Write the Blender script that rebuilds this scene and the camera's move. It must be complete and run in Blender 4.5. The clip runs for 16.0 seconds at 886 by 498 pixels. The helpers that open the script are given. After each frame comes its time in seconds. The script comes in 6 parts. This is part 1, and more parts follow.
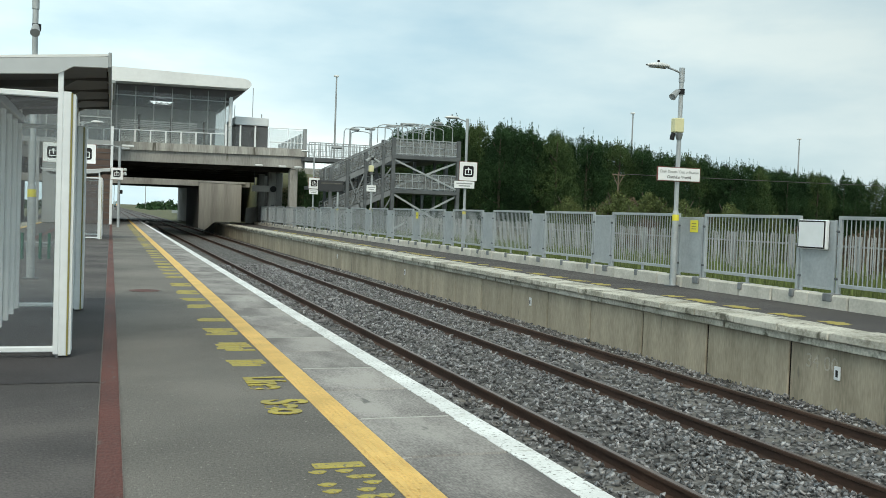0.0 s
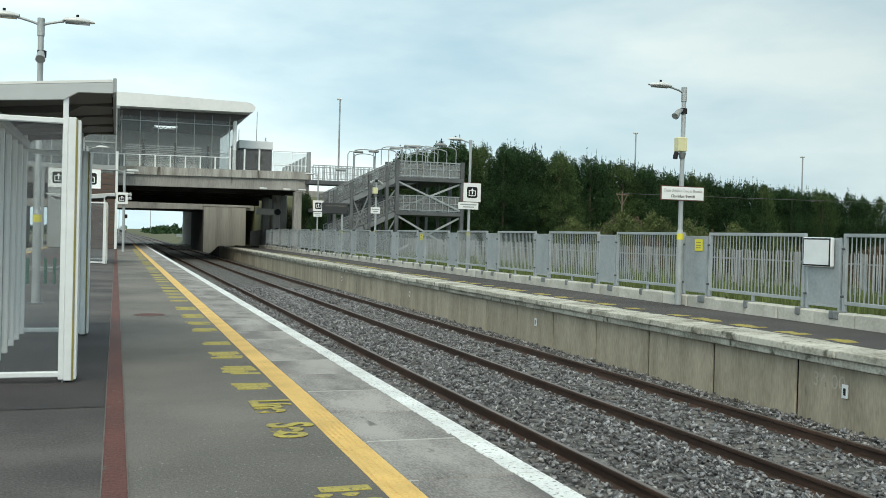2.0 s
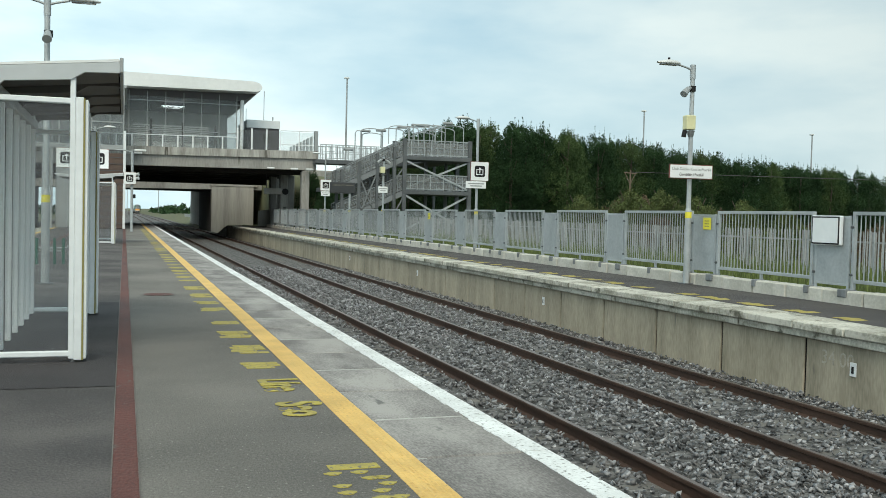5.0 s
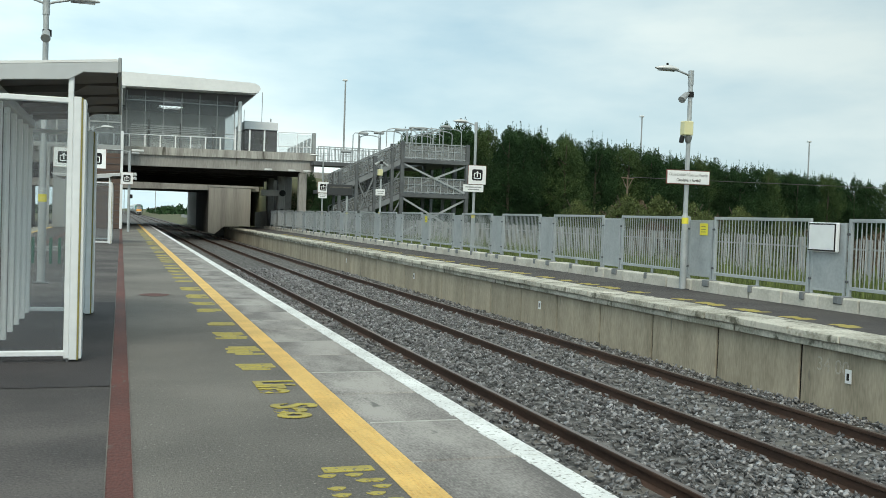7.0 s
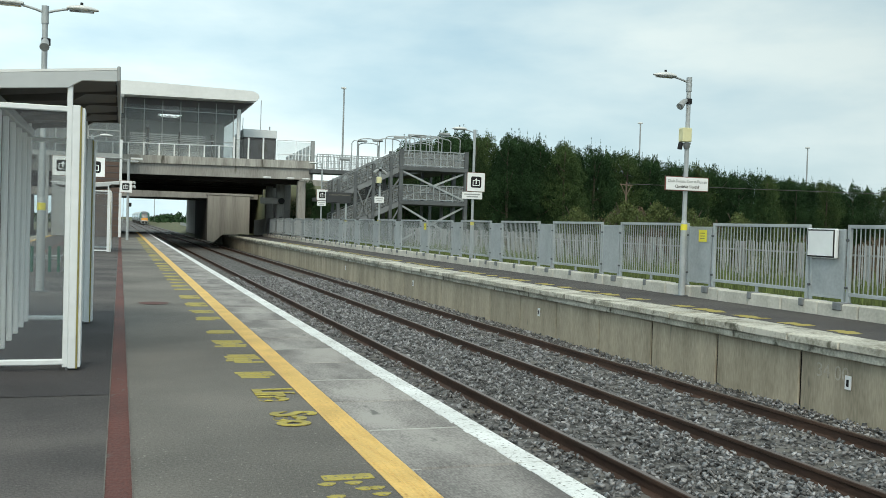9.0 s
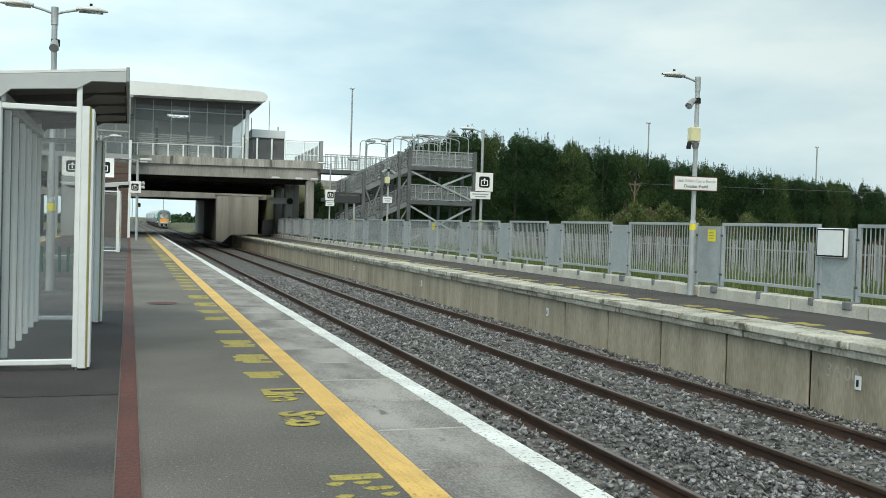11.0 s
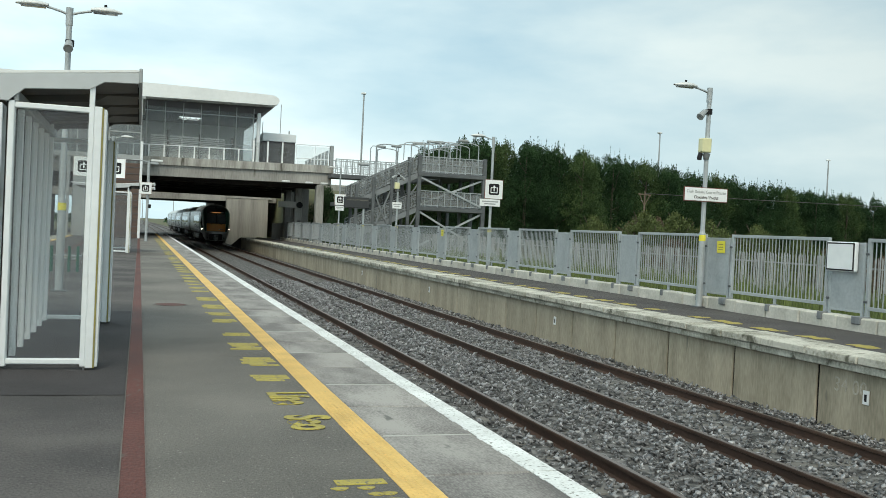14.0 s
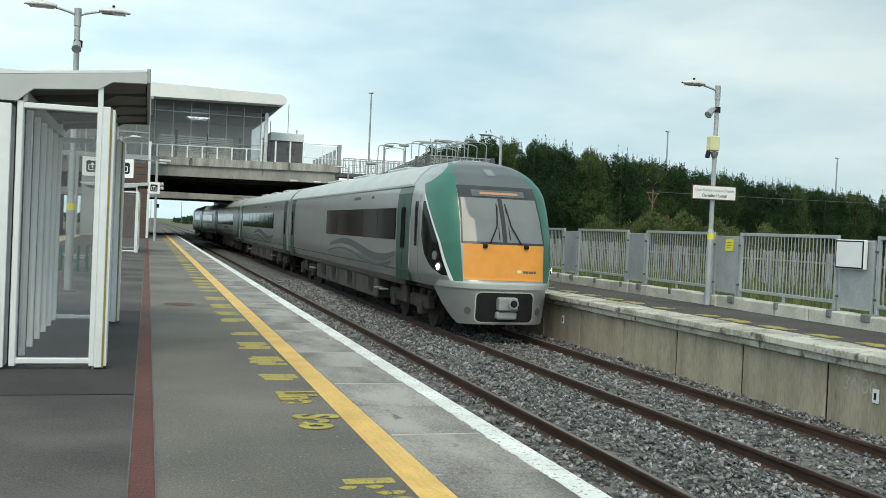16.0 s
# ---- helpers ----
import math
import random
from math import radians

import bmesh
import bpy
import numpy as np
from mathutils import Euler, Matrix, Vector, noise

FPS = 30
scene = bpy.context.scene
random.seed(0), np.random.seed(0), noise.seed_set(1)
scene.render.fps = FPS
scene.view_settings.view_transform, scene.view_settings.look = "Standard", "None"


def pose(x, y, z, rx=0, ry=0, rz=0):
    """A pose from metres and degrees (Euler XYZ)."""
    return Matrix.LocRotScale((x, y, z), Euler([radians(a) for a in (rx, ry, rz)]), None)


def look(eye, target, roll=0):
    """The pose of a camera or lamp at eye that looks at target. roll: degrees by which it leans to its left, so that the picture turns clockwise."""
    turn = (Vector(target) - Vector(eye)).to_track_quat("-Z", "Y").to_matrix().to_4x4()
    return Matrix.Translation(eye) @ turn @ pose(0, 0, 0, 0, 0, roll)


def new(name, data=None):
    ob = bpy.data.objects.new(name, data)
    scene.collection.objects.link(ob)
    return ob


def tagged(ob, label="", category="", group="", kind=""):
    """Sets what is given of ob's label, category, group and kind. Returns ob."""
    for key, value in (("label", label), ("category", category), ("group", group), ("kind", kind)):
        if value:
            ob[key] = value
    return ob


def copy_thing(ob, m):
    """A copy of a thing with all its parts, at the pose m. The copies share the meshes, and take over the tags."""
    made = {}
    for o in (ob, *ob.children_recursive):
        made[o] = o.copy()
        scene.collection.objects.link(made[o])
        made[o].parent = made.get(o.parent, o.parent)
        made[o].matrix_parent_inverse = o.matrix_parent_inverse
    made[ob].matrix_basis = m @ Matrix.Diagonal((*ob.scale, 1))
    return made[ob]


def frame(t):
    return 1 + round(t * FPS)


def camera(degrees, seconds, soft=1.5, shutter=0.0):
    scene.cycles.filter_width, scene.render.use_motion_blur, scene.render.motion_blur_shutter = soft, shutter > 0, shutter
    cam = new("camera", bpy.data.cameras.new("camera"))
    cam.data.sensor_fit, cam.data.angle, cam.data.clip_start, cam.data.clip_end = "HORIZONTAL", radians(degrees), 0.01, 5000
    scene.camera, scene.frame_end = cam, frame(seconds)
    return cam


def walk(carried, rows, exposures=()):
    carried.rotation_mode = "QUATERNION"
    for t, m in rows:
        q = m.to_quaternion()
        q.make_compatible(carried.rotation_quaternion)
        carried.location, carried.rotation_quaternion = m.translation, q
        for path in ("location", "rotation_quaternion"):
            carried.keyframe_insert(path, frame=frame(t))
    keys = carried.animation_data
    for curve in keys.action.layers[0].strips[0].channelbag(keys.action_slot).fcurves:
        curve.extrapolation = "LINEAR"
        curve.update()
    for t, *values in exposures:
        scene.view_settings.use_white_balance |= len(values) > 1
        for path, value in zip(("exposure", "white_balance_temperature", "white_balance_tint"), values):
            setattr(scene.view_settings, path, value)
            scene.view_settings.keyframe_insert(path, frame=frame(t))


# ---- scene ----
# ---------------- camera and its way ----------------
EYE = (0.0, 0.0, 1.337)
cam = camera(49.53, 16.0, 0.82)
TURNS = [
    (0.0, 19.134, -2.009, 2.053), (0.5, 19.297, -1.756, 1.713), (1.0, 19.11, -1.455, 1.453),
    (1.5, 18.907, -1.086, 1.218), (2.0, 18.826, -0.749, 1.492), (2.5, 18.852, -0.917, 1.26),
    (3.0, 18.619, -1.169, 1.491), (3.5, 18.497, -1.399, 1.374), (4.0, 18.344, -1.772, 1.188),
    (6.5, 18.526, -2.003, 1.787), (7.0, 18.585, -1.809, 1.906), (7.5, 18.793, -1.695, 1.888),
    (8.0, 18.841, -1.605, 1.564), (8.5, 18.736, -1.534, 1.694), (9.0, 18.627, -1.373, 1.723),
    (11.5, 18.031, -1.43, 1.599), (12.0, 17.997, -1.533, 1.545), (12.5, 17.889, -1.528, 1.678),
    (13.0, 17.765, -1.388, 2.152), (13.5, 17.653, -1.139, 2.55), (14.0, 17.607, -1.022, 2.701),
    (14.5, 17.473, -1.129, 2.369), (15.0, 17.322, -1.209, 2.605), (15.5, 17.212, -1.259, 2.764),
    (16.0, 17.146, -1.106, 2.55)]


def aim(yaw, pitch, roll):
    y, p = radians(yaw), radians(pitch)
    way = Vector((math.sin(y) * math.cos(p), math.cos(y) * math.cos(p), math.sin(p)))
    return look(EYE, Vector(EYE) + 10 * way, roll)


walk(cam, [(t, aim(a, b, c)) for t, a, b, c in TURNS])

# ---------------- world and light: a bright overcast day ----------------
SUN_UP, SUN_TURN = 48.0, 200.0
scene.view_settings.exposure = 0.385
scene.view_settings.use_white_balance = True
scene.view_settings.white_balance_temperature, scene.view_settings.white_balance_tint = 6480, 4
world = bpy.data.worlds.new("overcast_sky")
scene.world = world
world.use_nodes = True
wn, wl = world.node_tree.nodes, world.node_tree.links
wn.clear()
sky = wn.new("ShaderNodeTexSky")
sky.sky_type, sky.sun_disc = "NISHITA", False
sky.sun_elevation, sky.sun_rotation = radians(SUN_UP), radians(SUN_TURN)
sky.air_density, sky.dust_density, sky.ozone_density = 1.0, 3.0, 1.5
skybg = wn.new("ShaderNodeBackground")
skybg.inputs["Strength"].default_value = 0.11
cloudbg = wn.new("ShaderNodeBackground")
cloudbg.inputs["Strength"].default_value = 0.87
tc = wn.new("ShaderNodeTexCoord")
mp = wn.new("ShaderNodeMapping")
mp.inputs["Scale"].default_value = (1.0, 1.0, 3.2)
mp.inputs["Location"].default_value = (0.35, 0.2, 0.1)
nz = wn.new("ShaderNodeTexNoise")
nz.inputs["Scale"].default_value, nz.inputs["Detail"].default_value = 2.1, 7.0
nz.inputs["Roughness"].default_value = 0.52
cover = wn.new("ShaderNodeValToRGB")
cover.color_ramp.elements[0].position, cover.color_ramp.elements[0].color = 0.30, (0.74, 0.74, 0.74, 1)
cover.color_ramp.elements[1].position, cover.color_ramp.elements[1].color = 0.58, (1, 1, 1, 1)
tone = wn.new("ShaderNodeValToRGB")
tone.color_ramp.elements[0].position, tone.color_ramp.elements[0].color = 0.34, (0.54, 0.74, 0.845, 1)
tone.color_ramp.elements[1].position, tone.color_ramp.elements[1].color = 0.60, (0.875, 0.98, 1.0, 1)
mix = wn.new("ShaderNodeMixShader")
out = wn.new("ShaderNodeOutputWorld")
wl.new(tc.outputs["Generated"], mp.inputs["Vector"])
wl.new(mp.outputs["Vector"], nz.inputs["Vector"])
wl.new(nz.outputs["Fac"], cover.inputs["Fac"])
wl.new(nz.outputs["Fac"], tone.inputs["Fac"])
wl.new(sky.outputs["Color"], skybg.inputs["Color"])
apart = wn.new("ShaderNodeSeparateXYZ")
fall = wn.new("ShaderNodeMapRange")
fall.inputs["From Min"].default_value, fall.inputs["From Max"].default_value = -0.1, 0.75
fall.inputs["To Min"].default_value, fall.inputs["To Max"].default_value = 1.09, 0.68
dim = wn.new("ShaderNodeVectorMath")
dim.operation = "SCALE"
wl.new(tc.outputs["Generated"], apart.inputs["Vector"])
wl.new(apart.outputs["X"], fall.inputs["Value"])
wl.new(tone.outputs["Color"], dim.inputs[0])
lift = wn.new("ShaderNodeMapRange")
lift.inputs["From Min"].default_value, lift.inputs["From Max"].default_value = 0.02, 0.32
lift.inputs["To Min"].default_value, lift.inputs["To Max"].default_value = 1.10, 0.95
both = wn.new("ShaderNodeMath")
both.operation = "MULTIPLY"
wl.new(apart.outputs["Z"], lift.inputs["Value"])
wl.new(fall.outputs["Result"], both.inputs[0])
wl.new(lift.outputs["Result"], both.inputs[1])
wl.new(both.outputs[0], dim.inputs["Scale"])
wl.new(dim.outputs["Vector"], cloudbg.inputs["Color"])
wl.new(cover.outputs["Color"], mix.inputs["Fac"])
wl.new(skybg.outputs["Background"], mix.inputs[1])
wl.new(cloudbg.outputs["Background"], mix.inputs[2])
wl.new(mix.outputs["Shader"], out.inputs["Surface"])

sun_data = bpy.data.lights.new("sun", "SUN")
sun_data.energy, sun_data.angle, sun_data.color = 1.45, radians(35), (1.0, 0.87, 0.70)
sun_ob = new("sun", sun_data)
sun_ob.matrix_world = Euler((radians(90 - SUN_UP), 0, radians(180 - SUN_TURN))).to_matrix().to_4x4()


# ---------------- materials ----------------
def material(name, base, second=None, rough=0.6, metal=0.0, grain=30.0, patch=1.2, contrast=0.5, bump=0.0,
             bump_scale=60.0, vary=0.0, island=0.0, stretch=(1, 1, 1), glow=None, spots=None, gloss=None):
    """Base colour mixed with a second one by noise at two scales; fine relief; a shade of its own for each piece."""
    m = bpy.data.materials.new(name)
    m.use_nodes = True
    n, l = m.node_tree.nodes, m.node_tree.links
    b = n["Principled BSDF"]
    b.inputs["Roughness"].default_value, b.inputs["Metallic"].default_value = rough, metal
    second = second or tuple(c * 0.72 for c in base)
    co = n.new("ShaderNodeTexCoord")
    ma = n.new("ShaderNodeMapping")
    ma.inputs["Scale"].default_value = stretch
    l.new(co.outputs["Object"], ma.inputs["Vector"])
    if vary:
        own = n.new("ShaderNodeObjectInfo")
        far = n.new("ShaderNodeVectorMath")
        far.operation = "MULTIPLY_ADD"
        far.inputs[1].default_value, far.inputs[2].default_value = (53.0, 71.0, 37.0), (0, 0, 0)
        l.new(own.outputs["Random"], far.inputs[0])
        l.new(far.outputs["Vector"], ma.inputs["Location"])
    n1, n2 = n.new("ShaderNodeTexNoise"), n.new("ShaderNodeTexNoise")
    n1.inputs["Scale"].default_value, n1.inputs["Detail"].default_value = patch, 5.0
    n2.inputs["Scale"].default_value, n2.inputs["Detail"].default_value = grain, 3.0
    for q in (n1, n2):
        l.new(ma.outputs["Vector"], q.inputs["Vector"])
    add = n.new("ShaderNodeMath")
    add.operation = "MULTIPLY_ADD"
    add.inputs[1].default_value = 0.6
    l.new(n2.outputs["Fac"], add.inputs[0])
    half = n.new("ShaderNodeMath")
    half.operation = "MULTIPLY_ADD"
    half.inputs[1].default_value, half.inputs[2].default_value = 1.0, -0.3
    l.new(n1.outputs["Fac"], half.inputs[0])
    l.new(half.outputs[0], add.inputs[2])
    ramp = n.new("ShaderNodeValToRGB")
    ramp.color_ramp.elements[0].position = 0.5 - 0.5 * (1.05 - contrast)
    ramp.color_ramp.elements[1].position = 0.5 + 0.5 * (1.05 - contrast)
    ramp.color_ramp.elements[0].color, ramp.color_ramp.elements[1].color = (*second, 1), (*base, 1)
    l.new(add.outputs[0], ramp.inputs["Fac"])
    colour = ramp.outputs["Color"]
    if spots:
        n3 = n.new("ShaderNodeTexNoise")
        n3.inputs["Scale"].default_value, n3.inputs["Detail"].default_value = spots[1], 4.0
        l.new(ma.outputs["Vector"], n3.inputs["Vector"])
        r3 = n.new("ShaderNodeValToRGB")
        r3.color_ramp.elements[0].position, r3.color_ramp.elements[1].position = spots[2], spots[2] + 0.08
        l.new(n3.outputs["Fac"], r3.inputs["Fac"])
        mx = n.new("ShaderNodeMix")
        mx.data_type = "RGBA"
        l.new(r3.outputs["Color"], mx.inputs["Factor"])
        l.new(colour, mx.inputs["A"])
        mx.inputs["B"].default_value = (*spots[0], 1)
        colour = mx.outputs["Result"]
    if vary or island:
        if vary:
            rnd = n.new("ShaderNodeObjectInfo").outputs["Random"]
        else:
            rnd = n.new("ShaderNodeNewGeometry").outputs["Random Per Island"]
        mr = n.new("ShaderNodeMapRange")
        mr.inputs["To Min"].default_value, mr.inputs["To Max"].default_value = 1 - (vary or island), 1 + (vary or island)
        l.new(rnd, mr.inputs["Value"])
        hs = n.new("ShaderNodeHueSaturation")
        l.new(mr.outputs["Result"], hs.inputs["Value"])
        l.new(colour, hs.inputs["Color"])
        colour = hs.outputs["Color"]
    l.new(colour, b.inputs["Base Color"])
    if bump:
        nb = n.new("ShaderNodeTexNoise")
        nb.inputs["Scale"].default_value, nb.inputs["Detail"].default_value = bump_scale, 4.0
        l.new(ma.outputs["Vector"], nb.inputs["Vector"])
        bp = n.new("ShaderNodeBump")
        bp.inputs["Strength"].default_value, bp.inputs["Distance"].default_value = bump, 0.02
        l.new(nb.outputs["Fac"], bp.inputs["Height"])
        l.new(bp.outputs["Normal"], b.inputs["Normal"])
    if gloss is not None:
        b.inputs["Specular IOR Level"].default_value = gloss
    if glow:
        b.inputs["Emission Color"].default_value = (*glow[0], 1)
        b.inputs["Emission Strength"].default_value = glow[1]
    return m


def pane_material(name, tint, clear, rough=0.03):
    """Thin window glass: part of the light goes straight through, the rest meets a glossy tinted sheet."""
    m = bpy.data.materials.new(name)
    m.use_nodes = True
    n, l = m.node_tree.nodes, m.node_tree.links
    b = n["Principled BSDF"]
    b.inputs["Base Color"].default_value = (*tint, 1)
    b.inputs["Roughness"].default_value = rough
    tr = n.new("ShaderNodeBsdfTransparent")
    tr.inputs["Color"].default_value = (0.98, 0.99, 0.985, 1)
    mx = n.new("ShaderNodeMixShader")
    mx.inputs["Fac"].default_value = clear
    l.new(b.outputs["BSDF"], mx.inputs[1])
    l.new(tr.outputs["BSDF"], mx.inputs[2])
    l.new(mx.outputs["Shader"], n["Material Output"].inputs["Surface"])
    return m


ASPHALT = material("worn_asphalt", (0.204, 0.190, 0.170), (0.105, 0.099, 0.09), 0.88, grain=60, patch=0.4, contrast=0.76, bump=0.8, bump_scale=90, spots=((0.31, 0.295, 0.265), 42, 0.63))
ASPHALT_LEFT = material("purplish_old_asphalt", (0.122, 0.110, 0.105), (0.055, 0.050, 0.050), 0.88, grain=60, patch=0.7, contrast=0.80, stretch=(.85, 1.1, 1), bump=1.0, bump_scale=70, spots=((0.20, 0.185, 0.175), 40, 0.655))
ASPHALT_DARK = material("dark_asphalt", (0.082, 0.073, 0.069), (0.046, 0.041, 0.040), 0.85, grain=60, patch=0.6, contrast=0.75, bump=0.9, bump_scale=80, spots=((0.15, 0.14, 0.135), 36, 0.62))
RED = material("red_drain_strip", (0.125, 0.038, 0.028), (0.07, 0.022, 0.017), 0.75, grain=60, patch=1.5, contrast=0.7, bump=0.5, stretch=(1, 0.4, 1), spots=((0.10, 0.075, 0.065), 14, 0.62))
COPING = material("weathered_coping", (0.345, 0.328, 0.308), (0.135, 0.125, 0.12), 0.85, grain=50, patch=1.6, contrast=0.70, bump=0.25, vary=0.12, stretch=(1.6, 0.6, 1), spots=((0.14, 0.14, 0.13), 5.0, 0.66))
COPING_FAR = material("mossy_coping", (0.58, 0.56, 0.49), (0.26, 0.25, 0.20), 0.88, grain=22, patch=1.6, contrast=0.74, bump=0.3, vary=0.14, spots=((0.12, 0.115, 0.085), 3.6, 0.60))
KERB = material("pale_kerb_concrete", (0.62, 0.60, 0.54), (0.42, 0.405, 0.355), 0.88, grain=20, patch=2.0, contrast=0.6, bump=0.2, vary=0.12)
CHALK = material("faint_chalk", (0.50, 0.46, 0.385), (0.36, 0.325, 0.265), 0.9, grain=50, patch=8, contrast=0.7)
WHITE_LINE = material("worn_white_paint", (0.82, 0.84, 0.83), (0.58, 0.59, 0.58), 0.7, grain=70, patch=2.5, contrast=0.6, bump=0.15, spots=((0.24, 0.24, 0.225), 38, 0.585))
YELLOW_LINE = material("yellow_tactile_paint", (0.78, 0.515, 0.16), (0.60, 0.395, 0.125), 0.7, grain=60, patch=2.0, contrast=0.7, bump=0.3, spots=((0.36, 0.27, 0.13), 30, 0.655))
YELLOW_STUD = material("scuffed_yellow_stud", (0.76, 0.49, 0.15), (0.56, 0.36, 0.115), 0.7, grain=60, patch=3.0, contrast=0.6, island=0.12)
YELLOW_WORN = material("worn_yellow_stencil", (0.46, 0.375, 0.065), (0.29, 0.245, 0.07), 0.75, grain=60, patch=6.0, contrast=0.7, spots=((0.15, 0.14, 0.105), 26, 0.57))
YELLOW_TAG = material("yellow_tag", (0.80, 0.72, 0.06), (0.70, 0.62, 0.05), 0.5, grain=20)
PANEL = material("stained_concrete", (0.47, 0.415, 0.32), (0.25, 0.222, 0.165), 0.88, grain=16, patch=1.0, contrast=0.55, bump=0.15, vary=0.07, stretch=(1, 2.2, 0.45), spots=((0.15, 0.145, 0.12), 2.5, 0.66))
CONCRETE = material("bridge_concrete", (0.42, 0.415, 0.395), (0.245, 0.242, 0.228), 0.9, grain=6, patch=0.5, contrast=0.55, bump=0.1, vary=0.05, stretch=(1.6, 1, 0.35), spots=((0.17, 0.165, 0.145), 1.3, 0.66))
DRIP = material("drip_stained_concrete", (0.50, 0.495, 0.47), (0.22, 0.215, 0.195), 0.9, grain=7, patch=0.9, contrast=0.62, bump=0.1, stretch=(2.6, 1, 0.25), spots=((0.10, 0.095, 0.08), 1.1, 0.60))
MESH = pane_material("fine_steel_mesh", (0.26, 0.275, 0.285), 0.60, 0.6)
RIBBED = material("board_marked_concrete", (0.45, 0.44, 0.41), (0.28, 0.275, 0.255), 0.9, grain=5, patch=0.4, contrast=0.6, stretch=(4, 4, 0.15))
# Shade under the bridge decks and in gaps is put into this dark colour.
DARK_CONCRETE = material("shade_dark_concrete", (0.07, 0.066, 0.06), (0.04, 0.037, 0.034), 0.9, grain=5, patch=0.4, contrast=0.6)
BALLAST = material("ballast_bed", (0.15, 0.145, 0.14), (0.03, 0.029, 0.028), 0.9, grain=14, patch=6, contrast=0.82, bump=1.0, bump_scale=18, spots=((0.24, 0.235, 0.23), 7, 0.62))
STONE = material("ballast_stone", (0.30, 0.302, 0.312), (0.10, 0.10, 0.105), 0.62, grain=40, patch=6, contrast=0.65, island=0.8)
RAIL = material("rusty_rail", (0.085, 0.047, 0.032), (0.042, 0.024, 0.017), 0.75, 0.2, grain=40, patch=3, contrast=0.6, stretch=(1, 0.3, 1), bump=0.2)
RAILHEAD = material("worn_rail_head", (0.24, 0.20, 0.18), (0.13, 0.085, 0.065), 0.42, 0.75, grain=60, patch=1.0, contrast=0.5, stretch=(4, 0.15, 1))
SLEEPER = material("sleeper_concrete", (0.19, 0.18, 0.165), (0.10, 0.095, 0.085), 0.9, grain=25, patch=2, bump=0.2, vary=0.1)
GALV = material("galvanised_steel", (0.45, 0.48, 0.495), (0.33, 0.36, 0.375), 0.55, 0.35, grain=18, patch=2.2, contrast=0.55, vary=0.05)
GALV_MID = material("weathered_mesh_steel", (0.25, 0.265, 0.275), (0.17, 0.182, 0.19), 0.6, 0.3, grain=14, patch=1.6, contrast=0.55, vary=0.05)
GALV_DULL = material("dull_galvanised_steel", (0.15, 0.162, 0.17), (0.08, 0.088, 0.095), 0.6, 0.3, grain=10, patch=1.4, contrast=0.55, vary=0.06)
PALE = material("palisade_steel", (0.41, 0.415, 0.41), (0.27, 0.275, 0.27), 0.6, 0.3, grain=10, patch=1.2, island=0.14)
PAINTED = material("pale_painted_frame", (0.80, 0.835, 0.855), (0.69, 0.72, 0.74), 0.4, 0.1, grain=12, patch=1.5, contrast=0.4)
PAINT_GREY = material("grey_painted_steel", (0.36, 0.38, 0.385), (0.29, 0.305, 0.31), 0.45, 0.2, grain=10, patch=1.5)
CANOPY = material("canopy_soffit", (0.13, 0.125, 0.12), (0.09, 0.086, 0.083), 0.6, 0.1, grain=6, patch=1.0)
WHITE = material("white_enamel", (0.84, 0.86, 0.87), (0.75, 0.77, 0.78), 0.4, grain=10, patch=2, contrast=0.3)
CREAM = material("cream_plastic", (0.72, 0.70, 0.42), (0.62, 0.60, 0.36), 0.45, grain=8, patch=2)
FASCIA = material("pale_grey_fascia", (0.52, 0.55, 0.565), (0.44, 0.465, 0.48), 0.45, 0.1, grain=8, patch=1.2, contrast=0.4)
# Darker patch of asphalt, with the canopy's shade put into its colour.
ASPHALT_PATCH = material("shaded_patch_asphalt", (0.050, 0.044, 0.046), (0.026, 0.023, 0.025), 0.85, grain=60, patch=0.8, contrast=0.7, bump=0.9, bump_scale=80)
BLACK = material("black_plastic", (0.018, 0.018, 0.02), (0.012, 0.012, 0.013), 0.5, grain=8, patch=2, gloss=0.2)
RED_TRIM = material("brown_red_trim", (0.20, 0.07, 0.05), (0.15, 0.05, 0.04), 0.55, grain=8, patch=2)
GREEN_PAINT = material("green_bench_paint", (0.02, 0.13, 0.085), (0.015, 0.09, 0.06), 0.45, grain=10, patch=2)
CLADDING = material("brown_slat_cladding", (0.125, 0.085, 0.068), (0.07, 0.048, 0.04), 0.75, grain=6, patch=1.0, contrast=0.6, stretch=(0.4, 1, 5))
DARK_WALL = material("dark_grey_cladding", (0.10, 0.095, 0.10), (0.075, 0.07, 0.075), 0.7, grain=6, patch=1)
PALE_WALL = material("pale_render", (0.50, 0.50, 0.48), (0.42, 0.42, 0.40), 0.8, grain=6, patch=0.7)
ROOF = material("white_metal_roof", (0.80, 0.82, 0.82), (0.70, 0.72, 0.72), 0.45, 0.1, grain=4, patch=0.5, contrast=0.4)
GRASS = material("rough_grass", (0.115, 0.118, 0.055), (0.06, 0.066, 0.03), 0.9, grain=9, patch=0.35, contrast=0.65, bump=0.6, bump_scale=12, spots=((0.16, 0.14, 0.07), 1.2, 0.62))
BLADE = material("grass_blade", (0.15, 0.19, 0.055), (0.09, 0.12, 0.035), 0.8, grain=3, patch=0.6, island=0.35)
LEAF_DARK = material("dark_leaf", (0.048, 0.091, 0.039), (0.012, 0.027, 0.013), 0.75, grain=2.5, patch=0.45, contrast=0.70, island=0.25, gloss=0.05)
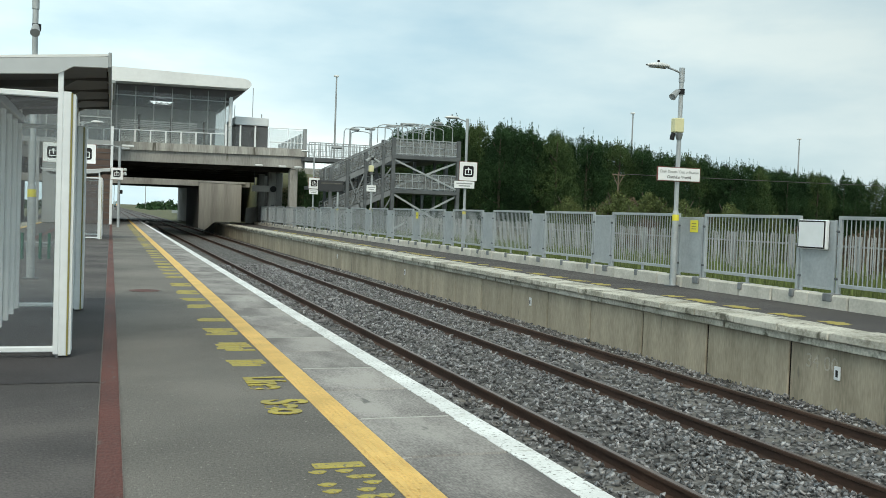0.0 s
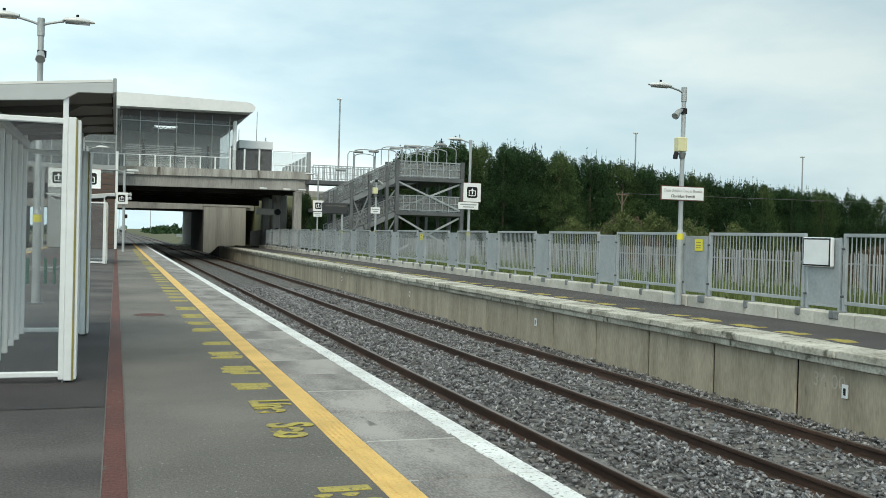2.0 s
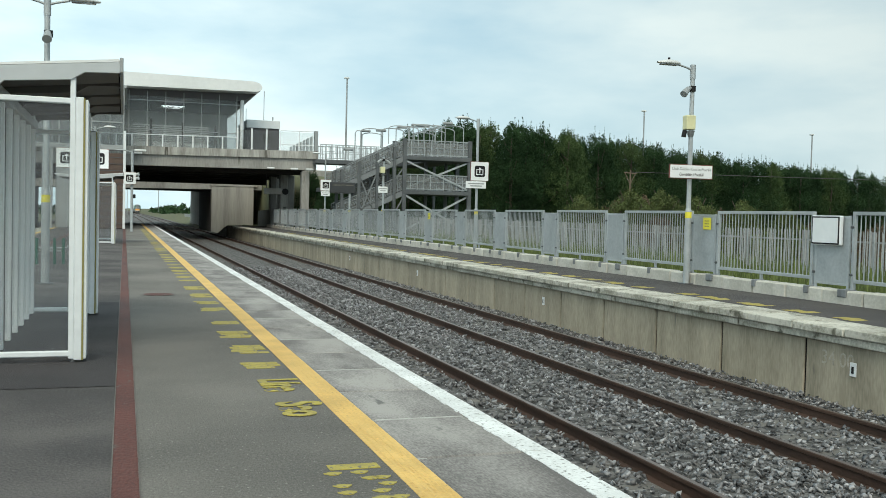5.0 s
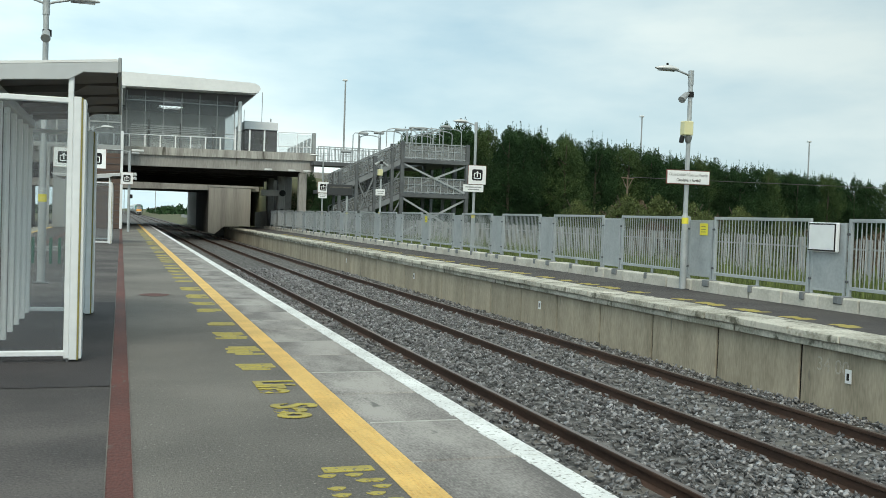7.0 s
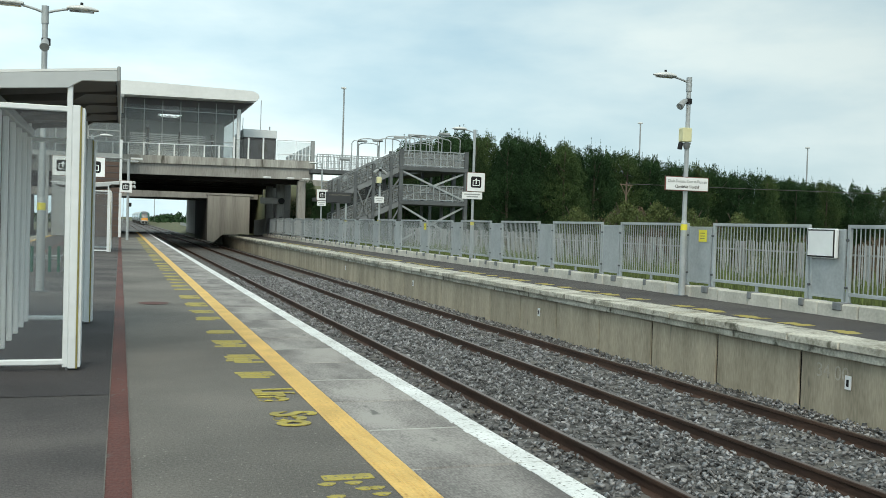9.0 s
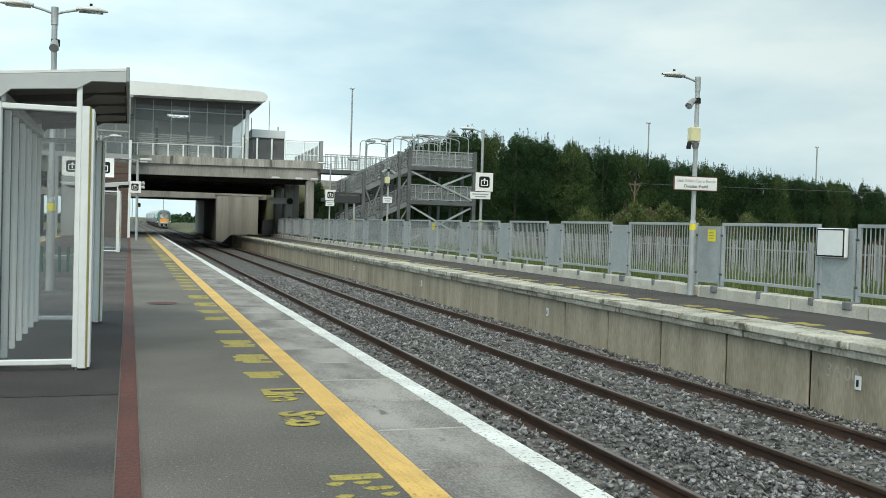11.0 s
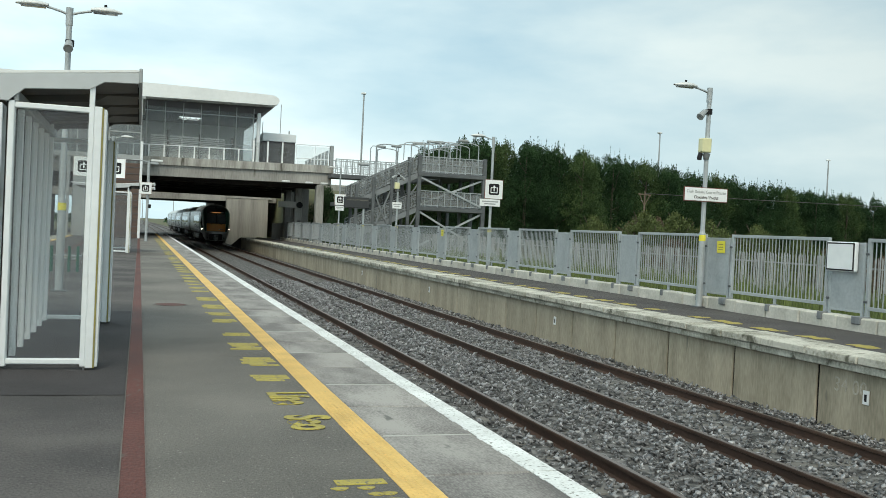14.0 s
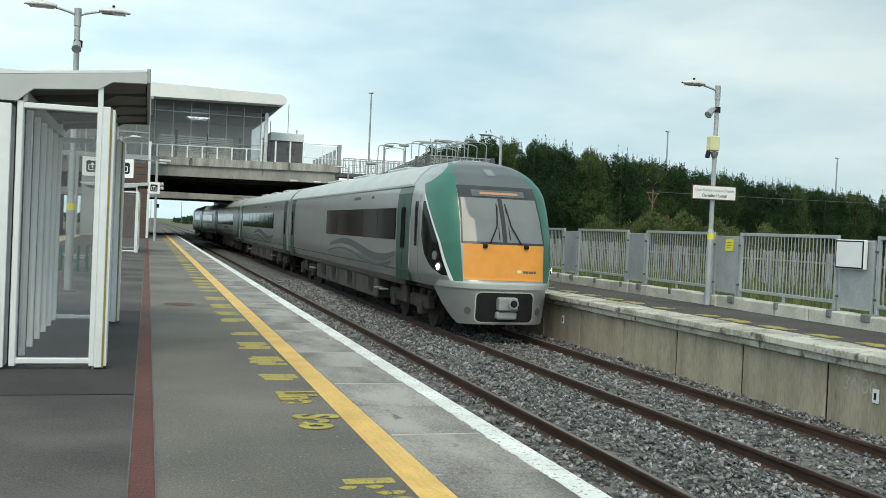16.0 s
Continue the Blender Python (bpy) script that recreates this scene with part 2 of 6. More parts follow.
LEAF_MID = material("olive_leaf", (0.090, 0.135, 0.052), (0.028, 0.050, 0.021), 0.75, grain=2.5, patch=0.45, contrast=0.70, island=0.25, gloss=0.05)
LEAF_LIGHT = material("light_leaf", (0.135, 0.165, 0.062), (0.062, 0.084, 0.034), 0.75, grain=3, patch=0.7, contrast=0.6, island=0.4, gloss=0.08)
LEAF_RUST = material("seeding_weed", (0.14, 0.10, 0.06), (0.09, 0.07, 0.045), 0.8, grain=3, patch=0.8, island=0.3)
BARK = material("bark", (0.10, 0.08, 0.06), (0.06, 0.05, 0.04), 0.9, grain=12, patch=2, stretch=(1, 1, 0.2))
# Grey tint puts a haze of reflections and dirt into the glass colour.
GLASS = pane_material("shelter_glass", (0.26, 0.27, 0.295), 0.89)
SCREEN = pane_material("parapet_glass", (0.20, 0.22, 0.23), 0.86)
# Pale tint stands in for the sky reflected in these panes.
FACADE = pane_material("facade_glass", (0.24, 0.265, 0.28), 0.78)
INTERIOR = material("concourse_interior", (0.55, 0.57, 0.58), (0.40, 0.42, 0.43), 0.8, grain=3, patch=0.4)
# Glow stands in for daylight, since the roof above is closed.
SKYLIGHT = material("glowing_skylight", (0.8, 0.85, 0.85), None, 0.5, glow=((0.9, 0.97, 1.0), 1.2))
SILVER = material("silver_train_paint", (0.45, 0.46, 0.465), (0.35, 0.355, 0.355), 0.28, 0.7, grain=3, patch=0.8, contrast=0.45, stretch=(1, 0.3, 1.5))
SILVER_ROOF = material("pale_train_roof", (0.52, 0.55, 0.545), (0.42, 0.45, 0.44), 0.45, 0.2, grain=6, patch=0.8, contrast=0.5)
TRAIN_GREEN = material("train_green_paint", (0.035, 0.155, 0.115), (0.028, 0.125, 0.09), 0.35, 0.0, grain=5, patch=1.2)
DARK_GREEN = material("dark_green_door_paint", (0.018, 0.062, 0.048), (0.014, 0.05, 0.038), 0.35, 0.0, grain=5, patch=1.2)
ORANGE = material("orange_train_paint", (0.78, 0.34, 0.055), (0.70, 0.29, 0.045), 0.42, 0.0, grain=6, patch=1.5, contrast=0.45)
TRAIN_DARK = material("dark_grey_train_paint", (0.085, 0.092, 0.098), (0.07, 0.076, 0.08), 0.4, 0.1, grain=5, patch=1.0)
TRAIN_BLACK = material("black_train_glass", (0.012, 0.013, 0.014), (0.01, 0.011, 0.012), 0.07, 0.0, grain=3, patch=1.0, gloss=0.06)
WINDSCREEN = material("grey_windscreen_glass", (0.20, 0.218, 0.225), (0.15, 0.165, 0.17), 0.06, 0.0, grain=1.5, patch=1.0, contrast=0.5)
UNDERFRAME = material("grimy_underframe", (0.055, 0.045, 0.038), (0.03, 0.025, 0.022), 0.8, 0.2, grain=8, patch=2.0, contrast=0.6, bump=0.3)
SKIRT = material("dusty_skirt", (0.080, 0.066, 0.054), (0.036, 0.030, 0.026), 0.7, 0.1, grain=5, patch=1.2, contrast=0.6)
HEADLAMP = material("lit_headlamp", (0.9, 0.85, 0.7), None, 0.2, glow=((1.0, 0.80, 0.60), 14.0))
LENS = material("clear_lens", (0.27, 0.29, 0.30), None, 0.1, 0.3)
DISPLAY = material("destination_display", (0.12, 0.10, 0.09), None, 0.3, glow=((1.0, 0.42, 0.15), 0.35))
LAMP_WHITE = material("lamp_housing", (0.70, 0.72, 0.72), (0.60, 0.62, 0.62), 0.4, 0.1, grain=10)
SURROUND = material("dark_grey_screen_frame", (0.050, 0.055, 0.060), (0.038, 0.042, 0.046), 0.22, 0.0, grain=4, patch=1.0, gloss=0.3)
BROW = material("grey_train_brow", (0.125, 0.140, 0.148), (0.095, 0.107, 0.113), 0.32, 0.2, grain=5, patch=1.0)
OLIVE = material("faded_edge_strip", (0.30, 0.27, 0.08), (0.20, 0.18, 0.06), 0.6, grain=20, patch=3)
CASE = material("charcoal_display_case", (0.040, 0.043, 0.046), (0.030, 0.032, 0.035), 0.5, grain=8, patch=2)
AMBER = material("dim_display_row", (0.14, 0.13, 0.11), (0.05, 0.05, 0.045), 0.5, grain=60, patch=20, contrast=0.8)
TIMBER = material("timber_pole", (0.20, 0.15, 0.11), (0.13, 0.10, 0.075), 0.9, grain=10, stretch=(1, 1, 0.2))


# ---------------- building helpers ----------------
class Geo:
    """Gathers vertices and faces of one mesh."""

    def __init__(self):
        self.v, self.f, self.smooth = [], [], []

    def put(self, verts, faces, smooth=False):
        k = len(self.v)
        self.v.extend(tuple(p) for p in verts)
        self.f.extend(tuple(i + k for i in q) for q in faces)
        self.smooth.extend([smooth] * len(faces))
        return self

    def box(self, x0, x1, y0, y1, z0, z1, c=0.0):
        if c <= 0:
            vs = [(x, y, z) for x in (x0, x1) for y in (y0, y1) for z in (z0, z1)]
            return self.put(vs, [(0, 1, 3, 2), (4, 6, 7, 5), (0, 4, 5, 1), (2, 3, 7, 6), (0, 2, 6, 4), (1, 5, 7, 3)])
        lo, hi = (x0, y0, z0), (x1, y1, z1)
        idx, vs = {}, []
        for sx in (0, 1):
            for sy in (0, 1):
                for sz in (0, 1):
                    s = (sx, sy, sz)
                    for ax in range(3):
                        p = [hi[i] - (0 if i == ax else c) if s[i] else lo[i] + (0 if i == ax else c) for i in range(3)]
                        idx[s, ax] = len(vs)
                        vs.append(p)
        mid = [(lo[i] + hi[i]) / 2 for i in range(3)]
        faces = []

        def face(keys):
            ids = [idx[k] for k in keys]
            p = [Vector(vs[i]) for i in ids]
            nrm = (p[1] - p[0]).cross(p[2] - p[0])
            ctr = sum(p, Vector()) / len(p)
            faces.append(tuple(ids) if nrm.dot(ctr - Vector(mid)) > 0 else tuple(reversed(ids)))

        for ax in range(3):
            a, b = (ax + 1) % 3, (ax + 2) % 3
            for s0 in (0, 1):
                ring = []
                for q in ((0, 0), (1, 0), (1, 1), (0, 1)):
                    s = [0, 0, 0]
                    s[ax], s[a], s[b] = s0, q[0], q[1]
                    ring.append((tuple(s), ax))
                face(ring)
            for sa in (0, 1):
                for sb in (0, 1):
                    s = [0, 0, 0]
                    s[a], s[b] = sa, sb
                    s2 = list(s)
                    s2[ax] = 1
                    face([(tuple(s), a), (tuple(s2), a), (tuple(s2), b), (tuple(s), b)])
        for sx in (0, 1):
            for sy in (0, 1):
                for sz in (0, 1):
                    face([((sx, sy, sz), ax) for ax in range(3)])
        return self.put(vs, faces)

    def tube(self, pts, r, n=8, r2=None, cap=True):
        pts = [Vector(p) for p in pts]
        rings, k = [], len(pts)
        for i, p in enumerate(pts):
            d = (pts[min(i + 1, k - 1)] - pts[max(i - 1, 0)]).normalized()
            u = d.cross(Vector((0, 0, 1)) if abs(d.z) < 0.9 else Vector((0, 1, 0))).normalized()
            w = d.cross(u)
            rr = r if r2 is None else r + (r2 - r) * i / max(k - 1, 1)
            rings.append([p + rr * (math.cos(2 * math.pi * j / n) * u + math.sin(2 * math.pi * j / n) * w) for j in range(n)])
        vs = [q for ring in rings for q in ring]
        fs = [(i * n + j, (i + 1) * n + j, (i + 1) * n + (j + 1) % n, i * n + (j + 1) % n) for i in range(k - 1) for j in range(n)]
        self.put(vs, fs, True)
        if cap:
            self.put(rings[0], [tuple(range(n))])
            self.put(rings[-1], [tuple(reversed(range(n)))])
        return self

    def prism(self, poly, a, b, axis="y"):
        """A polygon drawn out from a to b along an axis; it is given in the two other axes, in order."""
        def at(p, t):
            return (t, p[0], p[1]) if axis == "x" else (p[0], t, p[1]) if axis == "y" else (p[0], p[1], t)
        n = len(poly)
        vs = [at(p, a) for p in poly] + [at(p, b) for p in poly]
        area = sum(poly[i][0] * poly[(i + 1) % n][1] - poly[(i + 1) % n][0] * poly[i][1] for i in range(n))
        flip = (area > 0) == (axis != "y")
        fs = [(i, (i + 1) % n, n + (i + 1) % n, n + i) for i in range(n)] + [tuple(reversed(range(n))), tuple(range(n, 2 * n))]
        if (b > a) != flip:
            fs = [tuple(reversed(q)) for q in fs]
        return self.put(vs, fs)

    def beam(self, p, q, w, h):
        """A straight bar of rectangular section between two points."""
        p, q = Vector(p), Vector(q)
        d = (q - p).normalized()
        u = d.cross(Vector((0, 0, 1)) if abs(d.z) < 0.95 else Vector((0, 1, 0))).normalized() * (w / 2)
        t = u.normalized().cross(d) * (h / 2)
        vs = [a + s * u + k * t for a in (p, q) for s in (-1, 1) for k in (-1, 1)]
        return self.put(vs, [(0, 2, 3, 1), (4, 5, 7, 6), (0, 1, 5, 4), (2, 6, 7, 3), (0, 4, 6, 2), (1, 3, 7, 5)])

    def grid(self, rows, smooth=True):
        n = len(rows[0])
        vs = [p for r in rows for p in r]
        return self.put(vs, [(i * n + j, i * n + j + 1, (i + 1) * n + j + 1, (i + 1) * n + j) for i in range(len(rows) - 1) for j in range(n - 1)], smooth)

    def mesh(self, name, mat):
        me = bpy.data.meshes.new(name)
        me.from_pydata(self.v, [], self.f)
        me.polygons.foreach_set("use_smooth", self.smooth)
        for m in (mat if isinstance(mat, (list, tuple)) else (mat,)):
            me.materials.append(m)
        me.update()
        return me


def thing(name, x=0, y=0, z=0, rz=0, label="", category="", group="", kind=""):
    ob = new(name)
    ob.empty_display_size = 0.1
    ob.matrix_world = pose(x, y, z, 0, 0, rz)
    return tagged(ob, label, category, group, kind)


def part(name, geo, mat, parent, label="", at=None):
    me = geo if isinstance(geo, bpy.types.Mesh) else geo.mesh(name, mat)
    ob = new(name, me)
    ob.parent = parent
    if at is not None:
        ob.location = at
    return tagged(ob, label) if label else ob


def setting(name, geo, mat, label="", category=""):
    return tagged(new(name, geo.mesh(name, mat)), label, category, "", "structure")


def letters(text, size, mat, name="lettering", bold=0.0):
    """Built-in font as a flat mesh in the x, y plane, centred."""
    cu = bpy.data.curves.new(name, "FONT")
    cu.body, cu.size, cu.align_x, cu.align_y, cu.extrude = text, size, "CENTER", "CENTER", 0.002
    cu.offset = size * bold
    tmp = bpy.data.objects.new(name, cu)
    me = bpy.data.meshes.new_from_object(tmp)
    bpy.data.objects.remove(tmp)
    me.materials.clear()
    me.materials.append(mat)
    return me


RNG = np.random.default_rng(7)
RAIL_Z = -0.88
NEAR_EDGE, FAR_EDGE = 2.33, 8.75
TRACK_X = {"near": 3.82, "far": 7.2}


def bend(y):
    """How far the line swings aside in the distance."""
    return -0.0085 * 45 * math.log1p(math.exp((y - 250) / 45))


# ---------------- ground, ballast and rails ----------------
def build_ground():
    g = Geo()
    xs = [-3000, -400, -60, -14, -5.5, 2.0, 9.2, 12.6, 13.6, 17, 20, 26, 60, 400, 3000]
    ys = [-300, -40, -5, 10, 20, 30, 40, 50, 60, 80, 120, 250, 600, 1500, 4500]
    rows = []
    for y in ys:
        row = []
        for x in xs:
            z = -1.35
            if x > 12:
                z = -0.25 + 0.12 * math.sin(x * 1.3 + y * 0.4)
            if x < -14:
                z = -0.9
            row.append((x, y, z))
        rows.append(row)
    g.grid(rows)
    setting("ground", g, GRASS, "rough green and yellowing grass beside the railway", "ground")


def build_ballast():
    g = Geo()
    xs = np.linspace(2.0, 9.2, 37)
    ys = np.concatenate([np.arange(-8, 40, 0.25), np.arange(40, 130, 2.0), np.arange(130, 900, 30.0)])
    rows = []
    for y in ys:
        row = []
        for x in xs:
            z = -1.03 + 0.025 * noise.noise((x * 3, y * 3, 0)) + 0.05 * math.exp(-((x - 5.5) / 0.55) ** 2)
            if x < 2.9:
                z -= 0.10
            row.append((x + bend(y), y, z))
        rows.append(row)
    g.grid(rows)
    setting("ballast_bed", g, BALLAST, "grey crushed-stone ballast bed between the platforms", "ballast")
    g = Geo()
    g.grid([[(x + bend(y), y, -1.05) for x in (-9.6, -7.5, -5.2)] for y in (-8, 60, 88)])
    g.grid([[(x + bend(y), y, -1.05) for x in (-12, -5, 2.02)] for y in (88.0, 130, 250, 350, 500, 900)])
    setting("ballast_bed_beyond", g, BALLAST, "grey ballast bed beyond the island platform", "ballast")


def build_stones():
    """Loose stones, small faceted lumps, on the ballast near the camera."""
    cube = [(x, y, z) for x in (-.62, .62) for y in (-.62, .62) for z in (-.62, .62)]
    tri = [(0, 1, 3), (0, 3, 2), (4, 6, 7), (4, 7, 5), (0, 4, 5), (0, 5, 1), (2, 3, 7), (2, 7, 6), (0, 2, 6), (0, 6, 4), (1, 5, 7), (1, 7, 3)]
    n = 52000
    y = 3.0 + 37.0 * RNG.random(n) ** 1.75
    x = RNG.uniform(2.4, 8.95, n)
    size = (0.012 + 0.020 * RNG.random(n) ** 1.5) * (1 + 0.016 * y)
    clear = np.ones(n, bool)
    for cx in TRACK_X.values():
        for s in (-0.8, 0.8):
            clear &= np.abs(x - cx - s) > 0.075
    keep = clear & ~((x > 2.85) & (x < 4.3) & (RNG.random(n) < 0.55)) & ~((x > 6.5) & (x < 7.9) & (RNG.random(n) < 0.35))
    x, y, size = x[keep], y[keep], size[keep]
    n = len(x)
    z = -1.022 + 0.05 * np.exp(-((x - 5.5) / 0.55) ** 2) + RNG.uniform(-0.014, 0.03, n)
    z[x < 2.9] -= 0.09
    base = np.array(cube)[None] + RNG.uniform(-0.45, 0.45, (n, 8, 3))
    base = base * (size[:, None, None] * np.stack([RNG.uniform(0.7, 1.4, n), RNG.uniform(0.7, 1.4, n), RNG.uniform(0.5, 0.95, n)], 1)[:, None, :])
    a, t = RNG.uniform(0, 6.28, n), RNG.uniform(-1.0, 1.0, n)
    ca, sa, ct, st = np.cos(a), np.sin(a), np.cos(t), np.sin(t)
    px = base[..., 0] * ca[:, None] - base[..., 1] * sa[:, None]
    py = base[..., 0] * sa[:, None] + base[..., 1] * ca[:, None]
    pz = base[..., 2] * ct[:, None] + px * st[:, None]
    v = np.stack([px * ct[:, None] + x[:, None], py + y[:, None], pz + z[:, None]], -1).reshape(-1, 3)
    f = (np.array(tri)[None] + 8 * np.arange(n)[:, None, None]).reshape(-1, 3)
    me = bpy.data.meshes.new("ballast_stones")
    me.vertices.add(len(v))
    me.vertices.foreach_set("co", v.ravel())
    me.loops.add(f.size)
    me.loops.foreach_set("vertex_index", f.ravel().astype(np.int32))
    me.polygons.add(len(f))
    me.polygons.foreach_set("loop_start", np.arange(0, f.size, 3, dtype=np.int32))
    me.update(calc_edges=True)
    me.materials.append(STONE)
    tagged(new("ballast_stones", me), "loose grey crushed stones lying between the rails", "ballast", "", "stuff")


def build_rail(x):
    ob = thing("rail", 0, 0, 0, 0, "rusty brown steel running rail on ballast", "rail", "running rails", "structure")
    prof = [(-.07, -.16), (.07, -.16), (.07, -.148), (.012, -.125), (.010, -.045), (.036, -.034), (.036, -.004), (.030, 0), (-.030, 0), (-.036, -.004), (-.036, -.034), (-.010, -.045), (-.012, -.125), (-.07, -.148)]
    ys = [-8, 40, 130, 200, 250, 300, 350, 400, 500, 620, 900]
    g = Geo()
    rows = [[(x + bend(y) + a, y, RAIL_Z + b) for a, b in prof + prof[:1]] for y in ys]
    g.grid([list(r) for r in rows], False)
    part("rail_body", g, RAIL, ob)
    g = Geo()
    g.grid([[(x + bend(y) - .026, y, RAIL_Z + .0015), (x + bend(y) + .026, y, RAIL_Z + .0015)] for y in ys], False)
    part("running_surface", g, RAILHEAD, ob, "worn brown-grey running surface")


def build_sleepers():
    g = Geo().box(-1.3, 1.3, -.12, .12, -.2, 0, .02)
    me = g.mesh("sleeper", SLEEPER)
    for cx in TRACK_X.values():
        ob = thing("sleepers", cx, 0, 0, 0, "grey concrete sleepers sunk in ballast", "sleeper", "", "structure")
        for i in range(70):
            part("sleeper", me, None, ob, at=(0, 2.0 + i * 0.68, -1.03))


def build_near_platform():
    g = Geo()
    g.prism([(-4.95, -1.35), (NEAR_EDGE - .14, -1.35), (NEAR_EDGE - .14, -.13), (1.60, -.13), (1.60, -.004), (-4.95, -.004)], -12, 88)
    setting("platform_body", g, CONCRETE, "grey concrete body of the island platform", "platform")
    g = Geo().grid([[(x, y, 0) for x in (-4.2, -2.6, -.045)] for y in (-12, 20, 88)], False)
    setting("platform_surface_inner", g, ASPHALT_LEFT, "older dark asphalt on the inner platform", "platform")
    g = Geo().grid([[(x, y, 0) for x in (.085, .7, 1.345)] for y in (-12, 20, 88)], False)
    setting("platform_surface", g, ASPHALT, "worn grey asphalt platform surface", "platform")
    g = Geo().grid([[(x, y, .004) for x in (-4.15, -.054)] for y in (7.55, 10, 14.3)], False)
    setting("shelter_paving", g, ASPHALT_PATCH, "darker asphalt patch under the shelter, with canopy shade in its colour", "pavement")
    g = Geo().box(-.043, .083, -12, 88, -.03, .003)
    setting("drain_strip", g, RED, "dull red drain strip along the platform", "drain")
    g = Geo()
    for x in (-.047, .087):
        g.box(x - .003, x + .003, -12, 88, -.02, .006)
    setting("drain_edging", g, SLEEPER, "thin metal edging of the red strip", "drain edging")
    g = Geo()
    for i in range(-4, 88):
        if i % 2 == 0:
            g.box(1.56, 2.16, i - .010, i + .004, -.05, .0025)
    setting("slab_joints", g, PALE_WALL, "pale mortar joints between coping slabs", "joint")
    # tactile yellow strip with ribs
    g = Geo()
    g.prism([(1.345, -.02), (1.535, -.02), (1.535, .004), (1.345, .004)], -12, 88)
    for x in (1.385, 1.425, 1.465, 1.505):
        g.box(x - .007, x + .007, -12, 88, .003, .0055)
    setting("yellow_line", g, YELLOW_LINE, "yellow ribbed safety line along the platform edge", "safety line")
    g = Geo()
    for row in range(5):
        for i in range(260):
            x, y = 1.365 + .037 * row + .004 * math.sin(i * 3.1 + row), 3.4 + i * .045 + .006 * math.sin(i * 1.7 + 2 * row)
            if math.sin(i * .37 + row * 1.9) + math.sin(i * .113) < -.5:
                continue
            r = .0075 + .002 * math.sin(i * 2.3 + row)
            g.put([(x + r * math.cos(a), y + r * math.sin(a), .0072) for a in (0, 1.05, 2.09, 3.14, 4.19, 5.24)], [(0, 1, 2, 3, 4, 5)])
    tagged(new("tactile_studs", g.mesh("tactile_studs", YELLOW_STUD)), "worn studs on the yellow safety line", "tactile studs", "", "stuff")
    # coping slabs
    me = Geo().box(0, NEAR_EDGE - 1.54, .008, .985, -.125, .001, .010).mesh("coping_slab", COPING)
    ob = thing("platform_coping", 1.54, 0, 0, 0, "weathered grey concrete coping slabs of the platform edge", "coping", "", "structure")
    for i in range(-4, 88):
        part("coping_slab", me, None, ob, at=(0, float(i), 0))
    g = Geo()
    for i in range(-4, 88):
        near = 0 <= i < 24
        cuts = [i + .002 + .004 * math.sin(i * 5.3)] + [i + .1 * j + .02 * math.sin(i * 7 + j * 3) for j in range(1, 10)] + [i + .997 - .005 * math.sin(i * 3.7) ** 2] if near else [i + .005, i + .99]
        for j in range(len(cuts) - 1):
            wear = .004 * math.sin(i * 2.1) + (.009 * math.sin(i * 11.3 + j * 2.9) * math.sin(j * 5.1 + i) if near else 0)
            g.box(2.17 + wear, NEAR_EDGE + .002, cuts[j], cuts[j + 1], 0.0, .005)
        g.box(NEAR_EDGE - .004, NEAR_EDGE + .003, i + .010, i + .985, -.05, .004)
    setting("white_line", g, WHITE_LINE, "worn white painted line on the platform edge", "edge line")
    # stencilled warning, read from the side
    ob = thing("platform_stencil", 0, 0, 0, 0, "worn yellow stencilled warning on the platform", "stencil", "", "structure")
    words = {6.44: ("Seo", 1.08), 7.36: ("Líne", 1.05)}
    for y, (w, wide) in words.items():
        p = part("lettering", letters(w, .30, YELLOW_WORN, bold=.035), None, ob)
        p.matrix_basis = pose(1.15, y, .006, 0, 0, -90) @ Matrix.Diagonal((wide, 1.42, 1, 1))
    # the other words are worn to blocks of strokes; the wording repeats along the edge
    me = [Geo().box(-a, b, -c, c, 0, .003).mesh("bar", YELLOW_WORN) for a, b, c in ((.17, .15, .052), (.15, .16, .049), (.16, .08, .053), (.11, .16, .050))]
    flake = Geo().prism([(.045 * math.cos(a) * (1 + .25 * math.sin(3 * a)), .032 * math.sin(a)) for a in [.52 * i for i in range(12)]], 0, .003, "z").mesh("bar", YELLOW_WORN)
    for turn in range(-1, 5):
        for k, (off, strokes) in enumerate(((0, 3), (.95, 4), (1.93, 3), (2.93, 5), (4.08, 5), (5.19, 3), (6.77, 4), (7.73, 4), (8.93, 6), (10.40, 6))):
            y = 6.42 + 12.2 * turn + off
            if (turn == 0 and k < 2) or y < 3.4:
                continue
            for j in range(strokes):
                if turn < 0 and j < strokes - 1:
                    for n, x in enumerate((-.12, .02 + .03 * (j % 2), .11)):
                        if (j + n) % 3:
                            part("bar", flake, None, ob, at=(1.15 + x, y + .115 * (j - (strokes - 1) / 2), .0008))
                    continue
                part("bar", me[(j * 3 + k + turn) % 4], None, ob, at=(1.15 + .012 * math.sin(y * 7 + j * 2), y + .115 * (j - (strokes - 1) / 2), .0008))
    # manhole
    ob = thing("manhole_cover", .52, 15.56, 0, 0, "round rusty manhole cover in the asphalt", "manhole cover")
    g = Geo().tube([(0, 0, -.02), (0, 0, .006)], .23, 28)
    part("cover", g, RED, ob)
    g = Geo()
    for i in range(28):
        a, b = 2 * math.pi * i / 28, 2 * math.pi * (i + 1) / 28
        g.put([(r * math.cos(t), r * math.sin(t), .007) for t in (a, b) for r in (.232, .262)], [(0, 1, 3, 2)])
    part("rim", g, SLEEPER, ob)
